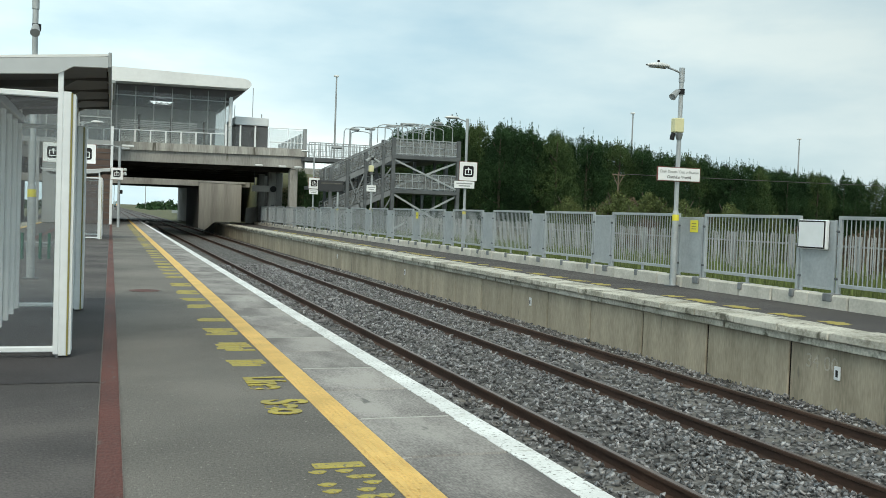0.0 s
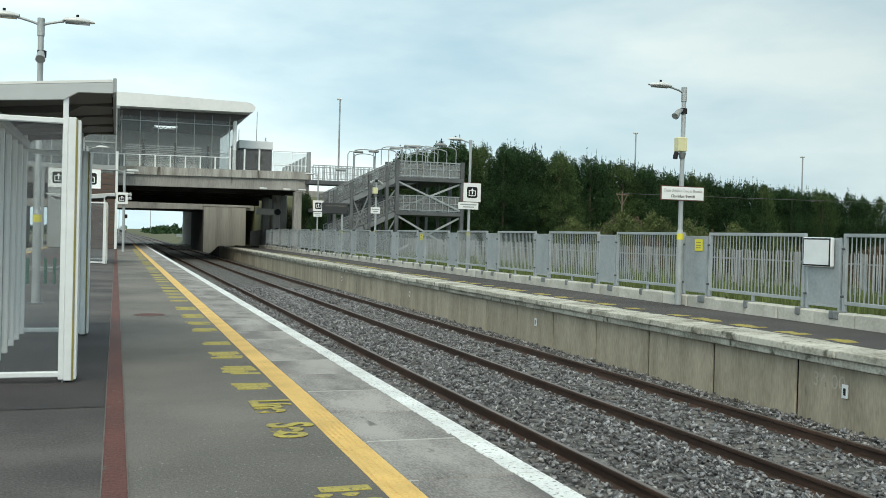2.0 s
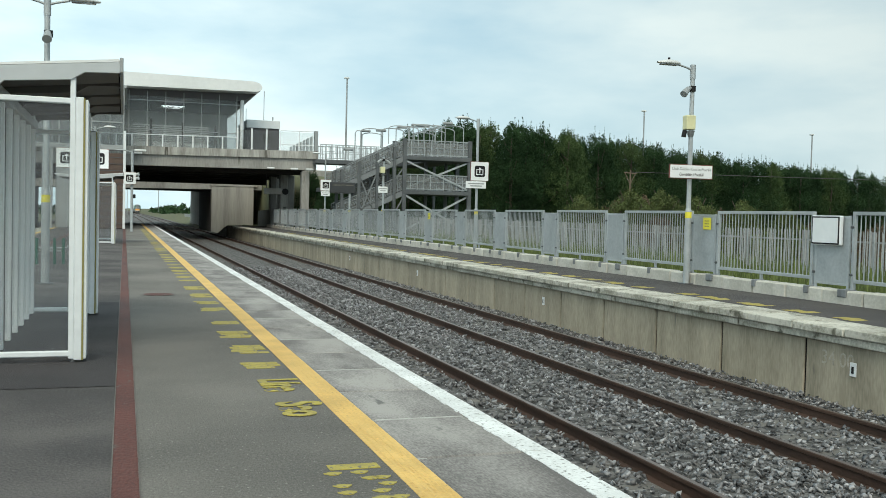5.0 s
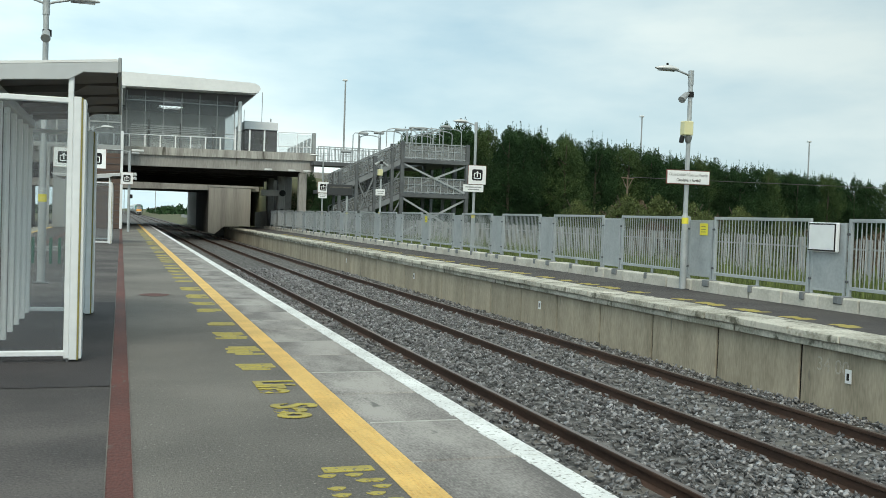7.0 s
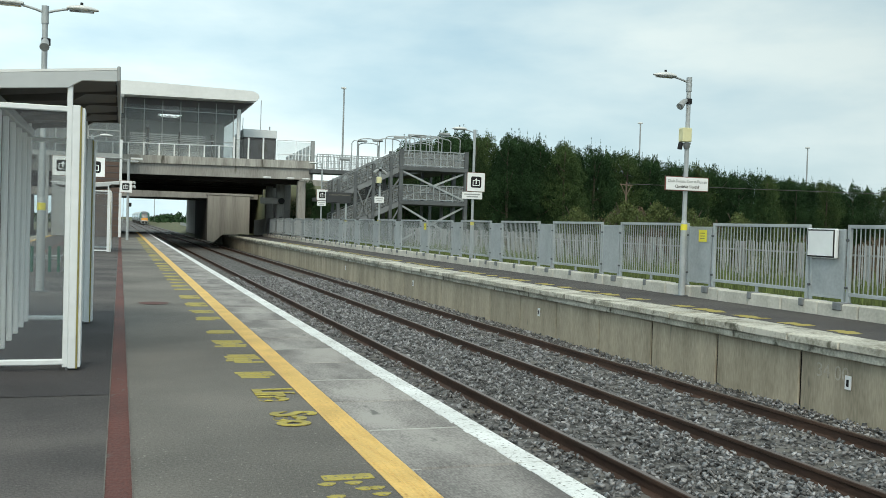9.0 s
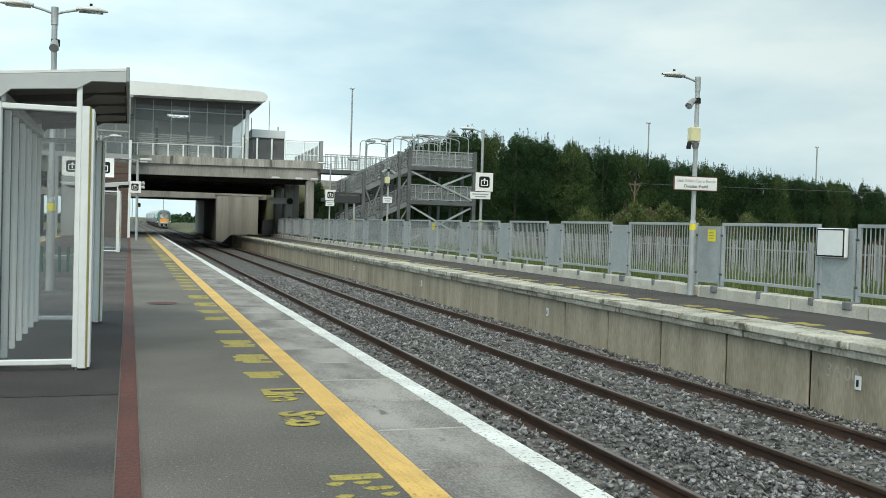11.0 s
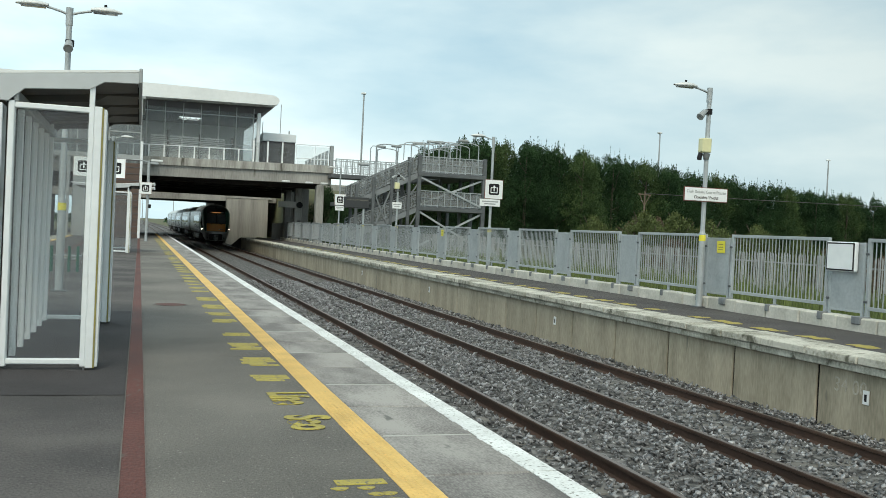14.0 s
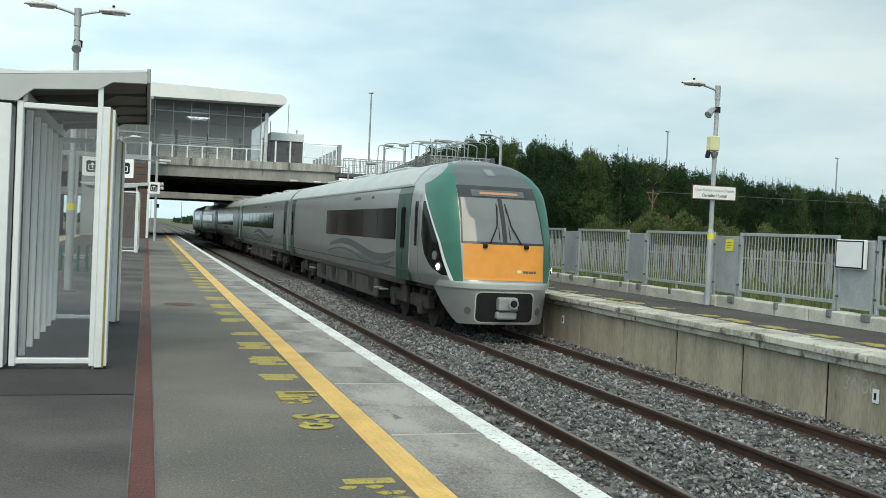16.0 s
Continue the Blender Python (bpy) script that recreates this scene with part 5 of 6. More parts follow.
def make_tree(rng, height, radius, n, size, mat, label, name="tree", lobes=70, group="embankment trees"):
    ob = thing(name, 0, 0, 0, 0, label, name, group)
    g = Geo().tube([(0, 0, -.6), (.05, .02, height * .3), (-.05, .05, height * .7), (0, 0, height * .93)], .16, 8, .03)
    for i in range(7):
        a, z = rng.uniform(0, 6.28), height * (.2 + .09 * i)
        r = radius * (.8 - .07 * i)
        g.tube([(0, 0, z), (r * .5 * math.cos(a), r * .5 * math.sin(a), z + .35), (r * math.cos(a), r * math.sin(a), z + 1.0)], .06, 5, .015, False)
    part("trunk", g, BARK, ob)
    v, q = leaf_cloud(crown_points(rng, n, height, radius, lobes), size, rng)
    part("crown", mesh_from("crown", v, q, mat), None, ob)
    return ob


def build_green():
    rng = np.random.default_rng(3)
    # road embankment that falls away to the right
    g = Geo()
    rows = [[(14.5, y, -.6) for y in (76, 84, 96, 112, 130)]]
    for x in (14.6, 20, 30, 45, 60, 80, 110, 200):
        top = max(.2, 5.2 - .045 * (x - 14))
        rows.append([(x, 76, -.6), (x, 84, top * .55), (x, 96, top), (x, 112, top), (x, 130, -1)])
    g.grid(rows)
    # Mirrored bank on the left, unseen, added to cut light under the bridges.
    rows = [[(-18.2, y, -1.0) for y in (84, 96, 112, 130)]]
    for x in (-18.4, -30, -60, -200):
        rows.append([(x, 84, -1.0), (x, 98, 5.0), (x, 114, 5.0), (x, 130, -1)])
    setting("unseen_embankment", Geo().grid(list(reversed(rows))), GRASS, "unseen grassy bank added to dim the light under the bridges", "embankment")
    setting("embankment", g, GRASS, "grassy road embankment behind the trees", "embankment")
    kinds = [make_tree(rng, 8.2, 2.25, 30000, .056, m, label, lobes=80) for m, label in ((LEAF_DARK, "dense dark green tree on the road embankment"), (LEAF_DARK, "dense dark green tree on the road embankment"), (LEAF_MID, "lighter olive-green tree on the road embankment"), (LEAF_DARK, "dense dark green tree on the road embankment"))]
    spots = []
    x = 24.5
    while x < 104:
        spots.append((x, 84 + rng.uniform(-2.5, 2.5)))
        x += rng.uniform(1.15, 1.6)
    x = 25.0
    while x < 104:
        spots.append((x, 79.5 + rng.uniform(-1.5, 1.5)))
        x += rng.uniform(1.5, 2.2)
    for i, (x, y) in enumerate(spots):
        front = y < 81.6
        want = np.interp(x, [20, 26, 30, 44, 57, 79, 104], [8.6, 9.8, 10.6, 9.6, 8.2, 7.0, 6.2]) - (.35 if front else 0) + rng.uniform(-.35, .35)
        base = -.3 if front else np.interp(x, [14, 104], [1.8, .3])
        s = (want - base) / 8.9
        k = kinds[i % 4]
        m = pose(x, y, base, 0, 0, rng.uniform(0, 360)) @ Matrix.Diagonal((s * rng.uniform(.95, 1.2), s * rng.uniform(.95, 1.2), s, 1))
        if i < 4:
            k.matrix_basis = m
        else:
            c = copy_thing(k, pose(0, 0, 0))
            c.matrix_basis = m
    # bushes and weeds between the palisade and the embankment
    bushes = [make_tree(rng, 2.6, 1.5, 8000, .060, LEAF_LIGHT, "light green bush in the field behind the fence", "bush", 26, "field bushes") for _ in range(2)]
    bushes.append(make_tree(rng, 2.2, 1.5, 7000, .055, LEAF_RUST, "brownish seeding weeds in the field behind the fence", "bush", 24, "field bushes"))
    bushes.append(make_tree(rng, 3.0, 1.0, 5500, .060, LEAF_LIGHT, "tall light green shrub in the field behind the fence", "bush", 18, "field bushes"))
    plan = [(26.4, 53, 0, 1.15), (27.8, 50.5, 3, .95), (29.2, 50, 3, .9), (27.2, 45, 2, .85), (28.9, 44.5, 0, 1.1), (30.5, 45, 2, 1.05), (30.9, 43, 0, 1.05), (28.6, 36.5, 0, .85), (29.6, 36, 2, .8), (26, 29, 2, .7), (24.9, 26.5, 2, .8), (24.2, 21.4, 0, .75), (26.6, 33, 0, .6), (24.2, 24.4, 2, .75), (31.6, 56.5, 0, 1.35), (33.2, 58.5, 2, 1.5), (35.2, 58, 0, 1.4), (36.6, 57, 2, 1.2)]
    used = set()
    for x, y, k, s in plan:
        m = pose(x, y, -.35, 0, 0, (x * 77) % 360) @ Matrix.Diagonal((s * 1.0, s * 1.0, s * .92, 1))
        if k not in used:
            used.add(k)
            bushes[k].matrix_basis = m
        else:
            copy_thing(bushes[k], pose(0, 0, 0)).matrix_basis = m
    if 1 not in used:
        bushes[1].matrix_basis = pose(25.2, 38, -.35) @ Matrix.Diagonal((.8, .8, .8, 1))
    for x, y, s in ((15.4, 76.5, .34), (16.6, 77.0, .5), (18.0, 77.4, .52), (19.4, 77.2, .5), (20.8, 77.6, .58), (22.6, 77.4, .62), (24.0, 79.0, .7), (19.0, 79.5, .6), (21.6, 79.5, .65), (13.9, 70.2, .30), (15.0, 69.6, .36), (16.2, 70.2, .40), (17.5, 69.4, .42), (18.9, 69.8, .44), (15.2, 80.0, .4), (15.6, 84.0, .5), (16.2, 88.0, .45), (15.3, 91.5, .4)):
        c = copy_thing(kinds[int(x) % 4], pose(0, 0, 0))
        c.matrix_basis = pose(x, y, -.3, 0, 0, x * 40) @ Matrix.Diagonal((s * 1.3, s * 1.3, s * 1.25, 1))
        tagged(c, "dark green shrub beside the bridge and stair tower", "", "bridge shrubs")
    # long grass behind the platform fence
    n = 26000
    y = 6 + 60 * rng.random(n) ** 1.5
    x = 12.5 + 8.5 * rng.random(n)
    p = np.stack([x, y, np.full(n, -.28)], 1)
    tall = (rng.uniform(.16, .55, n) + .35 * (rng.random(n) < .06))[:, None]
    lean = np.concatenate([rng.normal(0, .12, (n, 2)), np.ones((n, 1))], 1) * tall
    w = np.stack([rng.normal(0, .012, n), rng.normal(0, .02, n) + .012, np.zeros(n)], 1)
    v = np.stack([p - w, p + w, p + lean + w * .3, p + lean - w * .3], 1).reshape(-1, 3)
    me = mesh_from("long_grass", v, np.arange(4 * n).reshape(-1, 4), BLADE)
    tagged(new("long_grass", me), "long rough grass and weeds behind the fence", "grass", "", "stuff")
    # trees on the other side, seen through the shelter
    for i in range(7):
        c = copy_thing(kinds[i % 4], pose(0, 0, 0))
        c.matrix_basis = pose(-13 - 1.5 * (i % 2), 52 + 6 * i, -1.0, 0, 0, 50 * i) @ Matrix.Diagonal((.6, .6, .42, 1))
        tagged(c, "dark green trackside shrub beyond the island platform", "", "trackside shrubs")
    # far tree line along the railway
    n = 16000
    a = rng.random(n)
    x = np.where(rng.random(n) < .55, 12 + 110 * a, -20 - 70 * a)
    y = rng.uniform(330, 520, n)
    h = 2.8 + 2.2 * np.sin(x * .11 + 1) + 1.6 * np.sin(x * .37)
    z = -1.2 + rng.random(n) * np.maximum(h, 1.2)
    v, q = leaf_cloud(np.stack([x, y, z], 1), .9, rng)
    tagged(new("far_hedge", mesh_from("far_hedge", v, q, LEAF_DARK)), "dark line of far trees beside the railway", "tree line", "", "stuff")
    # pale far fence and shed beside the line
    ob = thing("far_shed", 33, 250, 0, 0, "low pale industrial shed beside the line", "shed")
    part("wall", Geo().box(-16, 16, 0, 10, -1.3, 3.0, .05), PALE_WALL, ob)
    part("roof", Geo().prism([(-16.3, 3.0), (16.3, 3.0), (16.3, 3.25), (0, 3.7), (-16.3, 3.25)], -.3, 10.3), PAINT_GREY, ob)
    ob = thing("lineside_fence", 11.5, 125, 0, 0, "pale concrete-post fence along the line", "fence")
    me = Geo().box(-.05, .05, .05, 3.9, -1.3, .35, .01).mesh("panel", PALE)
    for i in range(26):
        part("panel", me, None, ob, at=(.35 * i ** .5, 4.0 * i, 0))
    # slender far masts
    for x, y, h in ((13.5, 420, 17), (-1.5, 300, 13), (1.0, 380, 12)):
        ob = thing("far_mast", x, y, -1.2, 0, "slender far mast beside the line", "mast", "far masts")
        part("pole", Geo().tube([(0, 0, 0), (0, 0, h)], .16, 6, .08), PAINT_GREY, ob)
        part("head", Geo().box(-.5, .5, -.2, .2, h - .8, h, .05), DARK_WALL, ob)


def build_street_lamps():
    """Tall lamp columns on the approach road, and a timber pole with a wire in the field."""
    for x, top in ((19.5, 13.8), (50.8, 12.5), (71.8, 11.1)):
        ob = thing("street_lamp", x, 92, 0, 0, "tall slim street lamp on the approach road", "street lamp", "street lamps")
        base = 4.5 if x < 30 else 2.0
        s = 92 / 88
        h = 1.337 + (top - 1.337) * s
        part("column", Geo().tube([(x * (s - 1), 0, base), (x * (s - 1), 0, h)], .11, 8, .07), PAINT_GREY, ob)
        part("lamp_head", Geo().box(x * (s - 1) - .28, x * (s - 1) + .2, -.15, .15, h - .02, h + .16, .04), LAMP_WHITE, ob)
    ob = thing("timber_pole", 34.8, 62, -.3, 0, "weathered timber pole with a cross arm and wire", "utility pole")
    part("pole", Geo().tube([(0, 0, 0), (0, 0, 5.25)], .065, 8, .05), TIMBER, ob)
    part("cross_arm", Geo().beam((-.5, 0, 5.05), (.5, 0, 5.0), .07, .08), TIMBER, ob)
    part("stay", Geo().beam((0, 0, 4.2), (.42, 0, 5.0), .04, .04).beam((0, 0, 4.2), (-.42, 0, 5.02), .04, .04), TIMBER, ob)
    pts = [(u * 46, -u * 22, 5.1 - .4 * u + .6 * (u * u - u)) for u in [i / 20 for i in range(21)]]
    part("wire", Geo().tube(pts, .02, 5, cap=False), DARK_WALL, ob)


build_green()
build_street_lamps()


# ---------------- the train ----------------
CAR_LEN, CAR_PITCH = 22.4, 22.75
SECTION = [(1.30, 1.02), (1.40, 1.25), (1.42, 1.60), (1.42, 2.70), (1.395, 3.05), (1.33, 3.26), (1.20, 3.46), (1.0, 3.64), (.72, 3.77), (.38, 3.85), (0, 3.87)]


def half_width(z):
    """Half the body's width at a height over the rail."""
    if z <= 1.02:
        return 1.30 - (1.02 - z) * .10
    for (w0, z0), (w1, z1) in zip(SECTION[:-1], SECTION[1:]):
        if z <= z1:
            return w0 + (w1 - w0) * (z - z0) / (z1 - z0)
    return 0.0


def nose_y(x, z):
    """How far behind the foremost point the cab's skin lies, at a place across and a height."""
    z = max(.2, z)
    front = np.interp(z, [.2, .3, 1.15, 1.25, 1.97, 2.5, 2.97, 3.2, 3.5, 3.72, 3.87], [.16, .04, 0, .05, .15, .38, .68, .88, 1.28, 1.75, 2.45])
    w = max(half_width(z), .05)
    n = 3.9
    u = min(abs(x) / w, 1.0)
    return front + (2.7 - front) * (1 - (1 - u ** n) ** (1 / n))


def skin_point(x, z, off=0.0):
    """A point on the cab's skin, lifted off it along its level normal."""
    w = max(half_width(z), .05)
    x = max(-w * .9995, min(w * .9995, x))
    h = .0004 * w
    slope = (nose_y(x + h, z) - nose_y(x - h, z)) / (2 * h)
    k = off / math.hypot(slope, 1)
    return (x + k * slope, nose_y(x, z) - k, z)


def side_x(y, z):
    """Where the cab's skin lies across, on one side, at a length behind the foremost point."""
    lo, hi = 0.0, half_width(z)
    for _ in range(30):
        mid = (lo + hi) / 2
        lo, hi = (mid, hi) if nose_y(mid, z) < y else (lo, mid)
    return lo


def skin_patch(fx, z0, z1, nz=10, nx=10, off=.006):
    """A sheet on the cab's skin between two borders: fx(z) gives the left and right x at a height."""
    nz, nx = nz * 2, nx * 2
    g, rows = Geo(), []
    for i in range(nz + 1):
        z = z0 + (z1 - z0) * i / nz
        w = max(half_width(z), .05)
        a, b = (math.asin(max(-.9995, min(.9995, q / w))) for q in fx(z))
        rows.append([skin_point(w * math.sin(a + (b - a) * j / nx), z, off) for j in range(nx + 1)])
    return g.grid(rows)


def bogie(parent, y):
    bg = part("bogie", Geo().box(-1.15, -.95, y - 1.75, y + 1.75, .42, .72, .04).box(.95, 1.15, y - 1.75, y + 1.75, .42, .72, .04).box(-1.1, 1.1, y - .3, y + .3, .5, .85, .03).box(-1.24, -1.12, y - .25, y + .25, .45, .95, .03).box(1.12, 1.24, y - .25, y + .25, .45, .95, .03), UNDERFRAME, parent)
    for yy in (y - 1.25, y + 1.25):
        part("wheelset", Geo().tube([(-.86, yy, .42), (-.72, yy, .42)], .42, 20).tube([(.72, yy, .42), (.86, yy, .42)], .42, 20).tube([(-.8, yy, .42), (.8, yy, .42)], .09, 8), UNDERFRAME, bg)
        for s in (-1.02, 1.02):
            for d in (-.32, .32):
                part("spring", Geo().tube([(s, yy + d, .50), (s, yy + d, .86)], .085, 10), UNDERFRAME, bg)
        for s in (-1.1, 1.1):
            part("axle_box", Geo().box(s - .1, s + .1, yy - .16, yy + .16, .28, .6, .03), UNDERFRAME, bg)


def body_rows(y):
    ring = [(w, z) for w, z in SECTION] + [(-w, z) for w, z in reversed(SECTION[:-1])]
    return [(w, y, z) for w, z in ring]


def railcar(kind):
    """One car; its nose or leading end lies at y = 0 and it reaches back along +y; z is over the rail."""
    ob = thing("railcar", 0, 0, 0, 0, "silver diesel railcar with orange and green cab end" if kind == "cab" else "silver diesel railcar with dark windows and green doors", "train car", "train cars")
    y0, y1 = (2.7, CAR_LEN) if kind == "cab" else (.15, CAR_LEN)
    if kind == "tail":
        y1 = CAR_LEN - .2
    g = Geo()
    rows = [body_rows(y0 + (y1 - y0) * i / 8) for i in range(9)]
    g.grid([list(reversed(r)) for r in rows])
    g.put(rows[0], [tuple(range(len(rows[0])))])
    g.put(rows[-1], [tuple(reversed(range(len(rows[-1]))))])
    body = part("body", g, SILVER, ob)
    # roof sheet, paler, a little proud
    g = Geo()
    up = [(w * 1.002, z + .006) for w, z in SECTION[5:]]
    ring = up + [(-w, z) for w, z in reversed(up[:-1])]
    yr = 2.2 if kind == "cab" else y0
    g.grid([[(w, y, z) for w, z in reversed(ring)] for y in (max(y0, yr), (y0 + y1) / 2, y1)])
    part("roof_sheet", g, SILVER_ROOF, ob, "pale grey roof")
    me = Geo().box(-.55, .55, -1.1, 1.1, 3.76, 3.90, .04).mesh("roof_unit", SILVER_ROOF)
    for y in (7.5, 12.5, 17.0):
        part("roof_unit", me, None, ob, at=(0, y, 0))
    # gutters
    part("body_line", Geo().box(-1.430, -1.421, y0, y1, 1.235, 1.26).box(1.421, 1.430, y0, y1, 1.235, 1.26), SKIRT, ob, "dark line along the foot of the body")
    part("gutter", Geo().box(-1.375, -1.335, y0, y1, 3.21, 3.25).box(1.335, 1.375, y0, y1, 3.21, 3.25), SILVER_ROOF, ob)
    # window strip: black band with panes
    w0, w1 = (3.95, 13.4) if kind == "cab" else (5.0, 20.2) if kind == "mid" else (4.6, 17.0)
    for s in (-1, 1):
        band = part("window_band", Geo().box(s * 1.424 - .008, s * 1.424 + .008, w0, w1, 1.94, 2.72, .007), TRAIN_BLACK, ob, "black window band")
        k = max(3, round((w1 - w0) / 1.9))
        st = (w1 - w0) / k
        me = Geo().box(-.003, .003, .06, st - .06, 2.0, 2.66).mesh("pane", TRAIN_BLACK)
        for i in range(k):
            part("pane", me, None, band, at=(s * 1.4345, w0 + st * i, 0))
        doors = [(2.62, 1.2), (20.9, .92)] if kind == "cab" else [(.5, .92), (20.9, .92)] if kind == "mid" else [(.5, .92), (18.4, .92)]
        for d, wide in doors:
            leaf = part("door", Geo().prism([(s * 1.395, 1.03), (s * 1.41, 1.25), (s * 1.432, 1.6), (s * 1.432, 2.7), (s * 1.405, 3.05), (s * 1.35, 3.2), (s * 1.28, 3.2), (s * 1.28, 1.03)], d, d + wide), DARK_GREEN, ob, "dark green plug door")
            part("door_window", Geo().box(s * 1.436 - .003, s * 1.436 + .003, d + wide * .34, d + wide * .66, 1.75, 2.72, .002), TRAIN_BLACK, leaf)
            part("door_seam", Geo().box(s * 1.4365 - .002, s * 1.4365 + .002, d + wide * .49, d + wide * .51, 1.1, 2.95), BLACK, leaf)
        # wave-shaped graphic under the windows
        for low, thick, shift in ((0, .092, 0), (.22, .022, .35)):
            g, ra, rb = Geo(), [], []
            for i in range(37):
                u = i / 36
                y = w0 + shift + min(8.6, w1 - w0 - .4) * u
                z = 1.62 - low - .15 * math.sin(2 * math.pi * u ** .9)
                t = thick * math.sin(math.pi * min(1, .12 + .8 * u)) ** .8 + .012
                ra.append((s * 1.4265, y, z + t))
                rb.append((s * 1.4265, y, z - t))
            g.grid([ra, rb] if s > 0 else [rb, ra])
            part("wave_graphic", g, TRAIN_DARK, ob, "dark grey wave graphic")
        for y in (6.5, 8.2):
            part("vent", Geo().box(s * 1.385, s * 1.40, y, y + (.9 if y > 7 else .3), 2.92, 3.06), TRAIN_DARK, ob)
    # underframe skirts and boxes
    part("sole_bar", Geo().box(-1.33, 1.33, y0 + (.5 if kind == "cab" else 0), y1, .88, 1.03, .02), UNDERFRAME, ob)
    for a, b in ((6.2, 9.0), (9.1, 11.6), (11.7, 13.4), (13.5, 15.8)):
        box_ = part("equipment_case", Geo().box(-1.28, 1.28, a, b, .34, .96, .04), SKIRT, ob, "dusty underframe equipment case")
        for s in (-1, 1):
            part("louvre", Geo().box(s * 1.285 - .01, s * 1.285 + .01, a + .5, a + 1.1, .5, .85), BLACK, box_)
    for y in (5.4, 6.0, 16.1, 16.7):
        for s in (-1, 1):
            part("step", Geo().box(s * 1.30 - .10, s * 1.30 + .10, y - .16, y + .16, .62, .66, .01), GALV_MID, ob)
    for s in (-1, 1):
        part("brake_pipe", Geo().tube([(s * 1.22, y0 + 2.2, .90), (s * 1.22, y1 - .3, .90)], .035, 8), UNDERFRAME, ob)
    bogie(ob, 3.6)
    bogie(ob, 18.6)
    if kind != "cab":
        part("gangway", Geo().box(-.6, .6, -.35, .16, 1.1, 3.2, .05), BLACK, ob)
        for s in (-1, 1):
            part("end_pillar", Geo().box(s * 1.36 - .05, s * 1.36 + .05, .1, .3, 1.05, 3.2, .02), SILVER, ob)
    if kind == "cab":
        build_cab(ob)
    if kind == "tail":
        part("tail_face", Geo().box(-1.25, 1.25, y1, y1 + .5, 1.0, 3.2, .2), TRAIN_BLACK, ob)
    return ob


def build_cab(ob):
    zs = [1.02 + .05 * i for i in range(44)] + [3.2 + .0223 * i for i in range(31)]
    low, rows = [], []
    for z in [.3 + .06 * i for i in range(13)]:
        w, cut = half_width(z), .32 + (z - .3) * 1.1
        um = 1.0
        while nose_y(w * um, z) > cut:
            um -= .002
        right = [(w * um * k / 20, nose_y(w * um * k / 20, z), z) for k in range(21)]
        low.append([(-x, y, zz) for x, y, zz in reversed(right[1:])] + right)
    part("bumper", Geo().grid(low), SILVER, ob, "silver bumper skirt")
    for z in zs:
        w = max(half_width(z), .05)
        us = [math.sin(math.pi / 2 * k / 30) for k in range(31)]
        right = [(w * u, nose_y(w * u, z), z) for u in us]
        rows.append([(-x, y, zz) for x, y, zz in reversed(right[1:])] + right)
    part("cab_shell", Geo().grid(rows), SILVER, ob, "silver rounded cab shell")
    part("orange_panel", skin_patch(lambda z: (-.89, .89), 1.22, 1.97, off=.010), ORANGE, ob, "orange front panel")
    hood = part("windscreen_surround", skin_patch(lambda z: (-.93 + .04 * (z - 2), .93 - .04 * (z - 2)), 1.97, 3.22, 14, off=.010), SURROUND, ob, "dark grey windscreen surround")
    for s in (-1, 1):
        part("windscreen", skin_patch(lambda z: tuple(sorted((s * .05, s * (.895 - .05 * (z - 2))))), 2.02, 2.95, 10, off=.017), WINDSCREEN, hood, "grey windscreen glass")
        arm = [(s * .35, nose_y(s * .35, 1.99) - .05, 1.99), (s * .16, nose_y(s * .16, 2.35) - .05, 2.36), (s * .10, nose_y(s * .1, 2.75) - .04, 2.76)]
        part("wiper", Geo().tube(arm, .014, 6).tube([(s * .12, nose_y(.12, 2.1) - .04, 2.08), (s * .10, nose_y(.1, 2.85) - .035, 2.84)], .012, 5).tube([(s * .42, nose_y(.42, 1.95) - .05, 1.94), (s * .50, nose_y(.5, 1.95) - .05, 1.94)], .05, 8), BLACK, hood)
    part("display", skin_patch(lambda z: (-.6, .6), 2.99, 3.13, 3, off=.020), BROW, hood, "unlit destination box")
    part("display_text", skin_patch(lambda z: (-.42, .45), 3.035, 3.085, 2, off=.024), DISPLAY, hood, "glowing orange destination line")
    part("dark_brow", skin_patch(lambda z: (-min(.86, half_width(z) * .80), min(.86, half_width(z) * .80)), 3.22, 3.84, 10, 12, .010), BROW, ob, "grey brow over the windscreen")
    part("marker_lamp", skin_patch(lambda z: (-.10, .10), 3.46, 3.62, 3, 3, .022), LENS, ob, "square top lamp")
    for s in (-1, 1):
        inner = lambda z: np.interp(z, [1.15, 1.97, 3.22, 3.78], [.895, .945, .885, .62])
        back = lambda z: float(np.interp(z, [1.18, 1.97, 2.6, 3.0, 3.24], [.30, .70, 1.22, 1.60, 1.85]))
        outer = lambda z: side_x(back(z), z) if z < 3.24 else float(np.interp(z, [3.24, 3.78], [side_x(1.85, 3.24), .68]))
        part("green_stripe", skin_patch(lambda z: tuple(sorted((s * inner(z), s * outer(z)))), 1.18, 3.77, 22, 8, .010), TRAIN_GREEN, ob, "green corner stripe")
        part("white_edge", skin_patch(lambda z: tuple(sorted((s * outer(z), s * side_x(back(z) + .075, z)))), 1.18, 3.0, 18, 2, .013), ROOF, ob, "thin white edging")
        wedge_in = lambda z: back(z) + .08
        wedge_out = lambda z: float(np.interp(z, [1.28, 1.45, 1.7, 2.1, 2.85], [.60, 1.08, 1.42, 1.66, 1.66]))
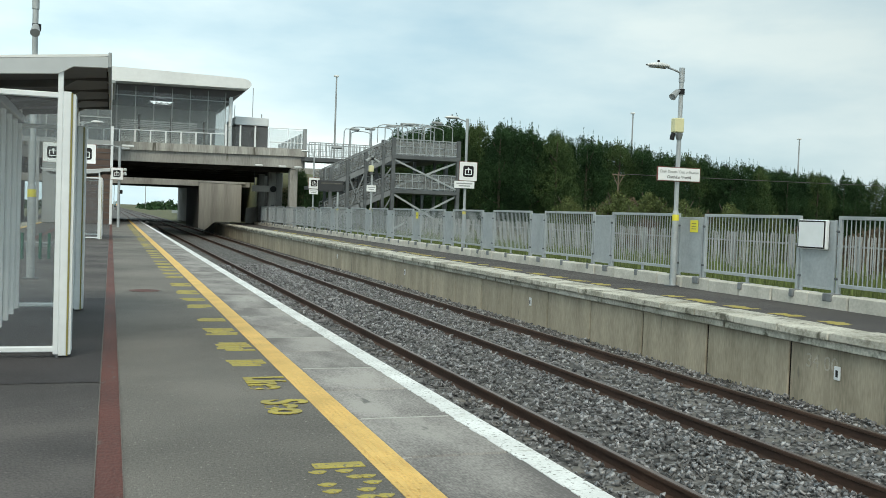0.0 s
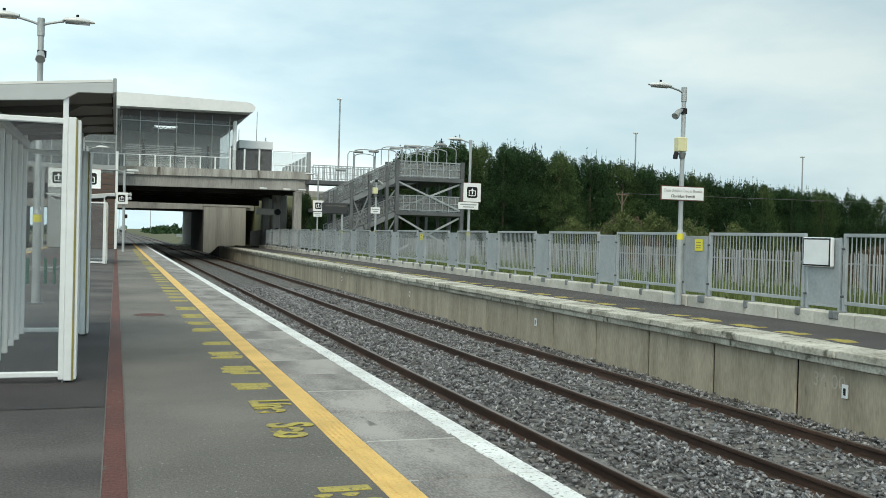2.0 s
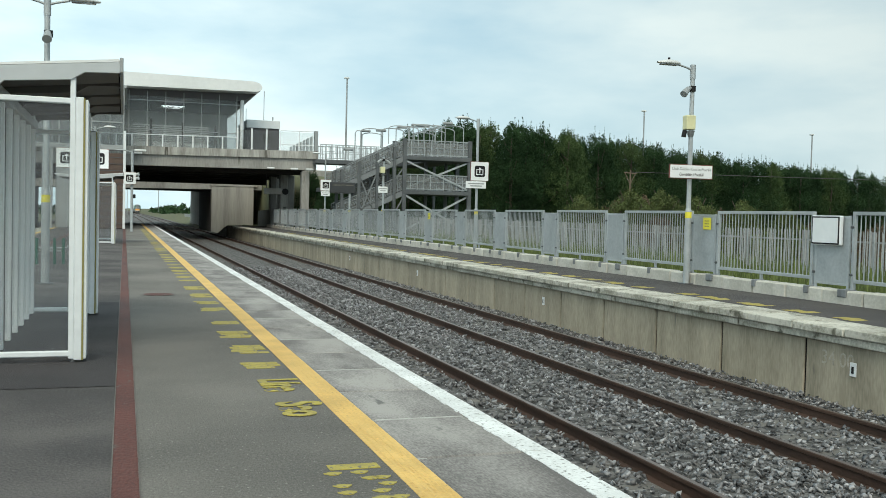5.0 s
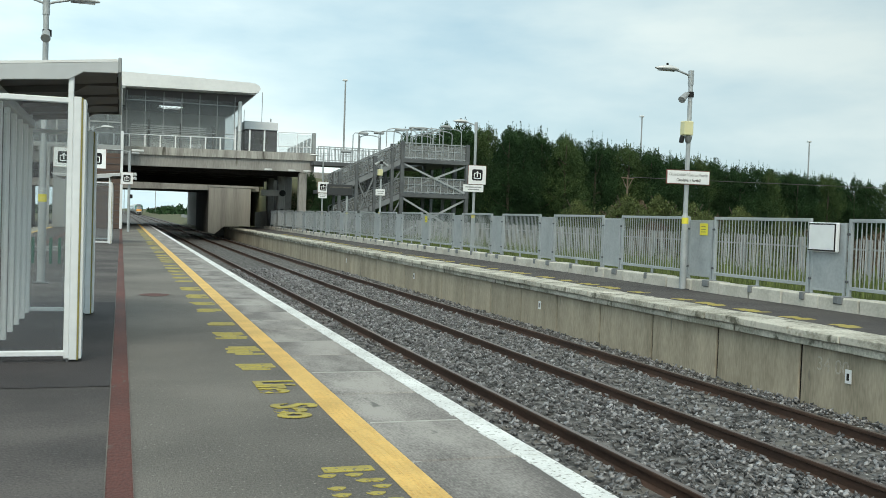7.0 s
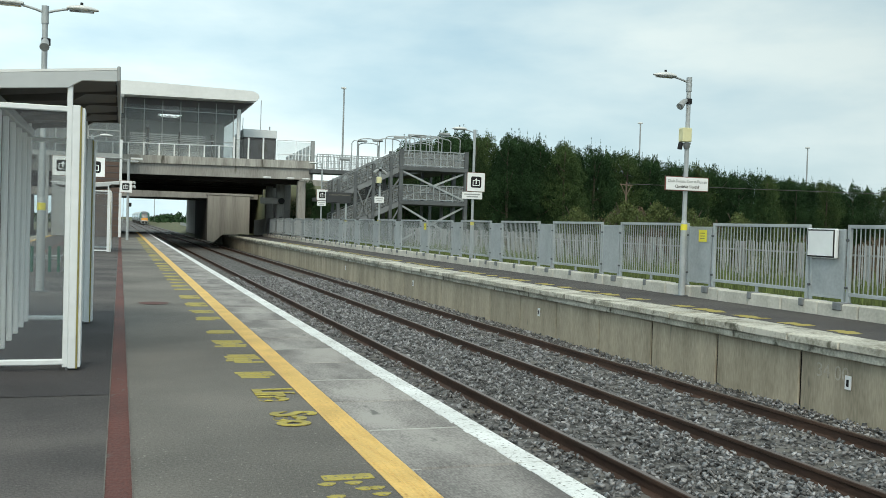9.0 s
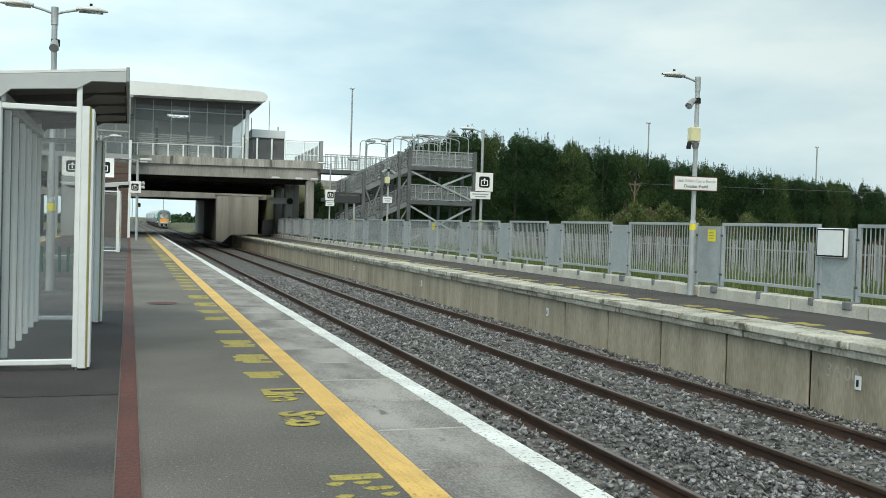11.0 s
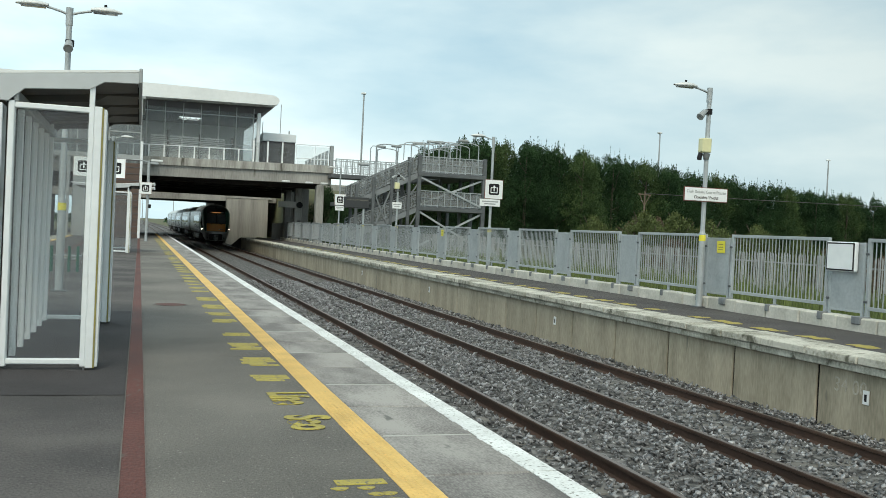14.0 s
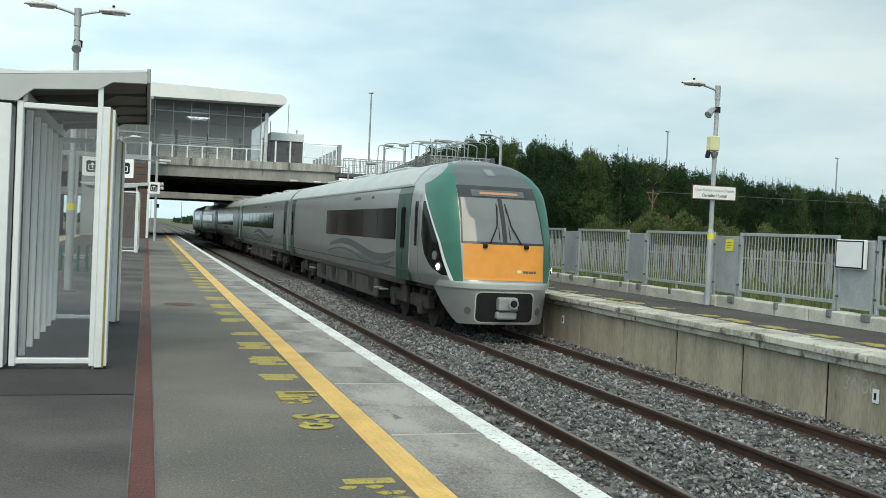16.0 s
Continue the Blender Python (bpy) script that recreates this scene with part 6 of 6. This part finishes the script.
        lamp = part("headlamp_housing", skin_patch(lambda z: tuple(sorted((s * side_x(wedge_in(z), z), s * side_x(max(wedge_out(z), wedge_in(z) + .02), z)))), 1.28, 2.85, 16, 8, .012), TRAIN_BLACK, ob, "black headlamp wedge")
        for z, x, m, r in ((1.45, side_x(.70, 1.45), HEADLAMP, .088), (1.68, side_x(.86, 1.68), LENS, .085)):
            tip, root = Vector(skin_point(x, z, .035)), Vector(skin_point(x, z, -.08))
            axis = [(s * p.x, p.y, p.z) for p in (root, tip)]
            part("lamp_bezel", Geo().tube([axis[0], tuple(Vector(axis[0]).lerp(Vector(axis[1]), .93))], r + .014, 20), TRAIN_DARK, lamp)
            part("headlamp", Geo().tube(axis, r, 20), LENS, lamp, "clear round lamp")
            if m is HEADLAMP:
                tip = [tuple(Vector(axis[0]).lerp(Vector(axis[1]), u)) for u in (.5, 1.05)]
                part("bulb", Geo().tube(tip, .062, 16), HEADLAMP, lamp, "lit bulb of the headlamp")
        # driver's door: seams, slit window and grab rail
        def strip(y0, y1):
            return lambda z: tuple(sorted((s * side_x(y0, z), s * side_x(y1, z))))
        part("cab_side_window", skin_patch(strip(2.02, 2.22), 1.85, 2.85, 8, 2, .010), TRAIN_BLACK, ob, "narrow cab door window")
        for y in (1.86, 2.42):
            part("door_seam", skin_patch(strip(y, y + .022), 1.10, 3.0, 10, 1, .008), TRAIN_DARK, ob)
        part("handrail", Geo().tube([(s * 1.45, 2.52, 1.3), (s * 1.45, 2.52, 2.5)], .011, 6), PAINT_GREY, ob)
        axis = [skin_point(.78, .58, d) for d in (-.05, .016)]
        part("bumper_lamp", Geo().tube([(s * p[0], p[1], p[2]) for p in axis], .075, 16), TRAIN_DARK, ob)
    part("bumper_ledge", skin_patch(lambda z: (-1.24, 1.24), 1.04, 1.18, 3, 16, .03), SILVER_ROOF, ob, "pale ledge under the orange panel")
    def corners(wide, z0, z1, r):
        def fx(z):
            d = max(0.0, r - min(z - z0, z1 - z))
            w = wide - (r - math.sqrt(max(0.0, r * r - d * d)))
            return -w, w
        return fx
    part("recess_rim", skin_patch(corners(.65, .33, .99, .12), .33, .99, 12, 8, .012), SILVER_ROOF, ob, "pale rim of the coupler recess")
    well = part("coupler_recess", skin_patch(corners(.625, .355, .965, .10), .355, .965, 12, 8, .020), BLACK, ob, "black coupler recess")
    part("coupler", Geo().box(-.20, .22, -.20, .1, .60, .88, .03).box(-.22, .22, -.14, .1, .42, .58, .03).tube([(.09, -.26, .76), (.09, -.18, .76)], .11, 18), PAINT_GREY, well, "grey automatic coupler")
    part("coupler_cup", Geo().tube([(.09, -.27, .76), (.09, -.255, .76)], .075, 18), BLACK, well)
    for i in range(5):
        part("number_bar", skin_patch(lambda z: (.40 + .062 * i, .448 + .062 * i), 1.385, 1.43, 1, 2, .016), TRAIN_DARK, ob)
    part("emblem", skin_patch(lambda z: (.26, .35), 1.385, 1.45, 1, 2, .016), CREAM, ob)
    part("inner_floor", Geo().box(-1.1, 1.1, .6, 3.0, .9, 1.0), UNDERFRAME, ob)


CARS = [railcar("cab"), railcar("mid"), railcar("mid"), railcar("mid"), railcar("tail")]

build_sleepers()
build_stones()

# ---------------- what moves ----------------
NOSE_END, SPEED = 18.75, 38.7


def motions():
    times = [0.5 * i for i in range(33)]
    for k, car in enumerate(CARS):
        rows = []
        for t in times:
            y = NOSE_END + SPEED * (16.0 - t) + CAR_PITCH * k
            dx = bend(y + 18.6) - bend(y + 3.6)
            turn = math.degrees(math.atan2(-dx, 15.0))
            rows.append((t, pose(TRACK_X["far"] + bend(y), y, RAIL_Z, 0, 0, turn)))
        walk(car, rows)


motions()
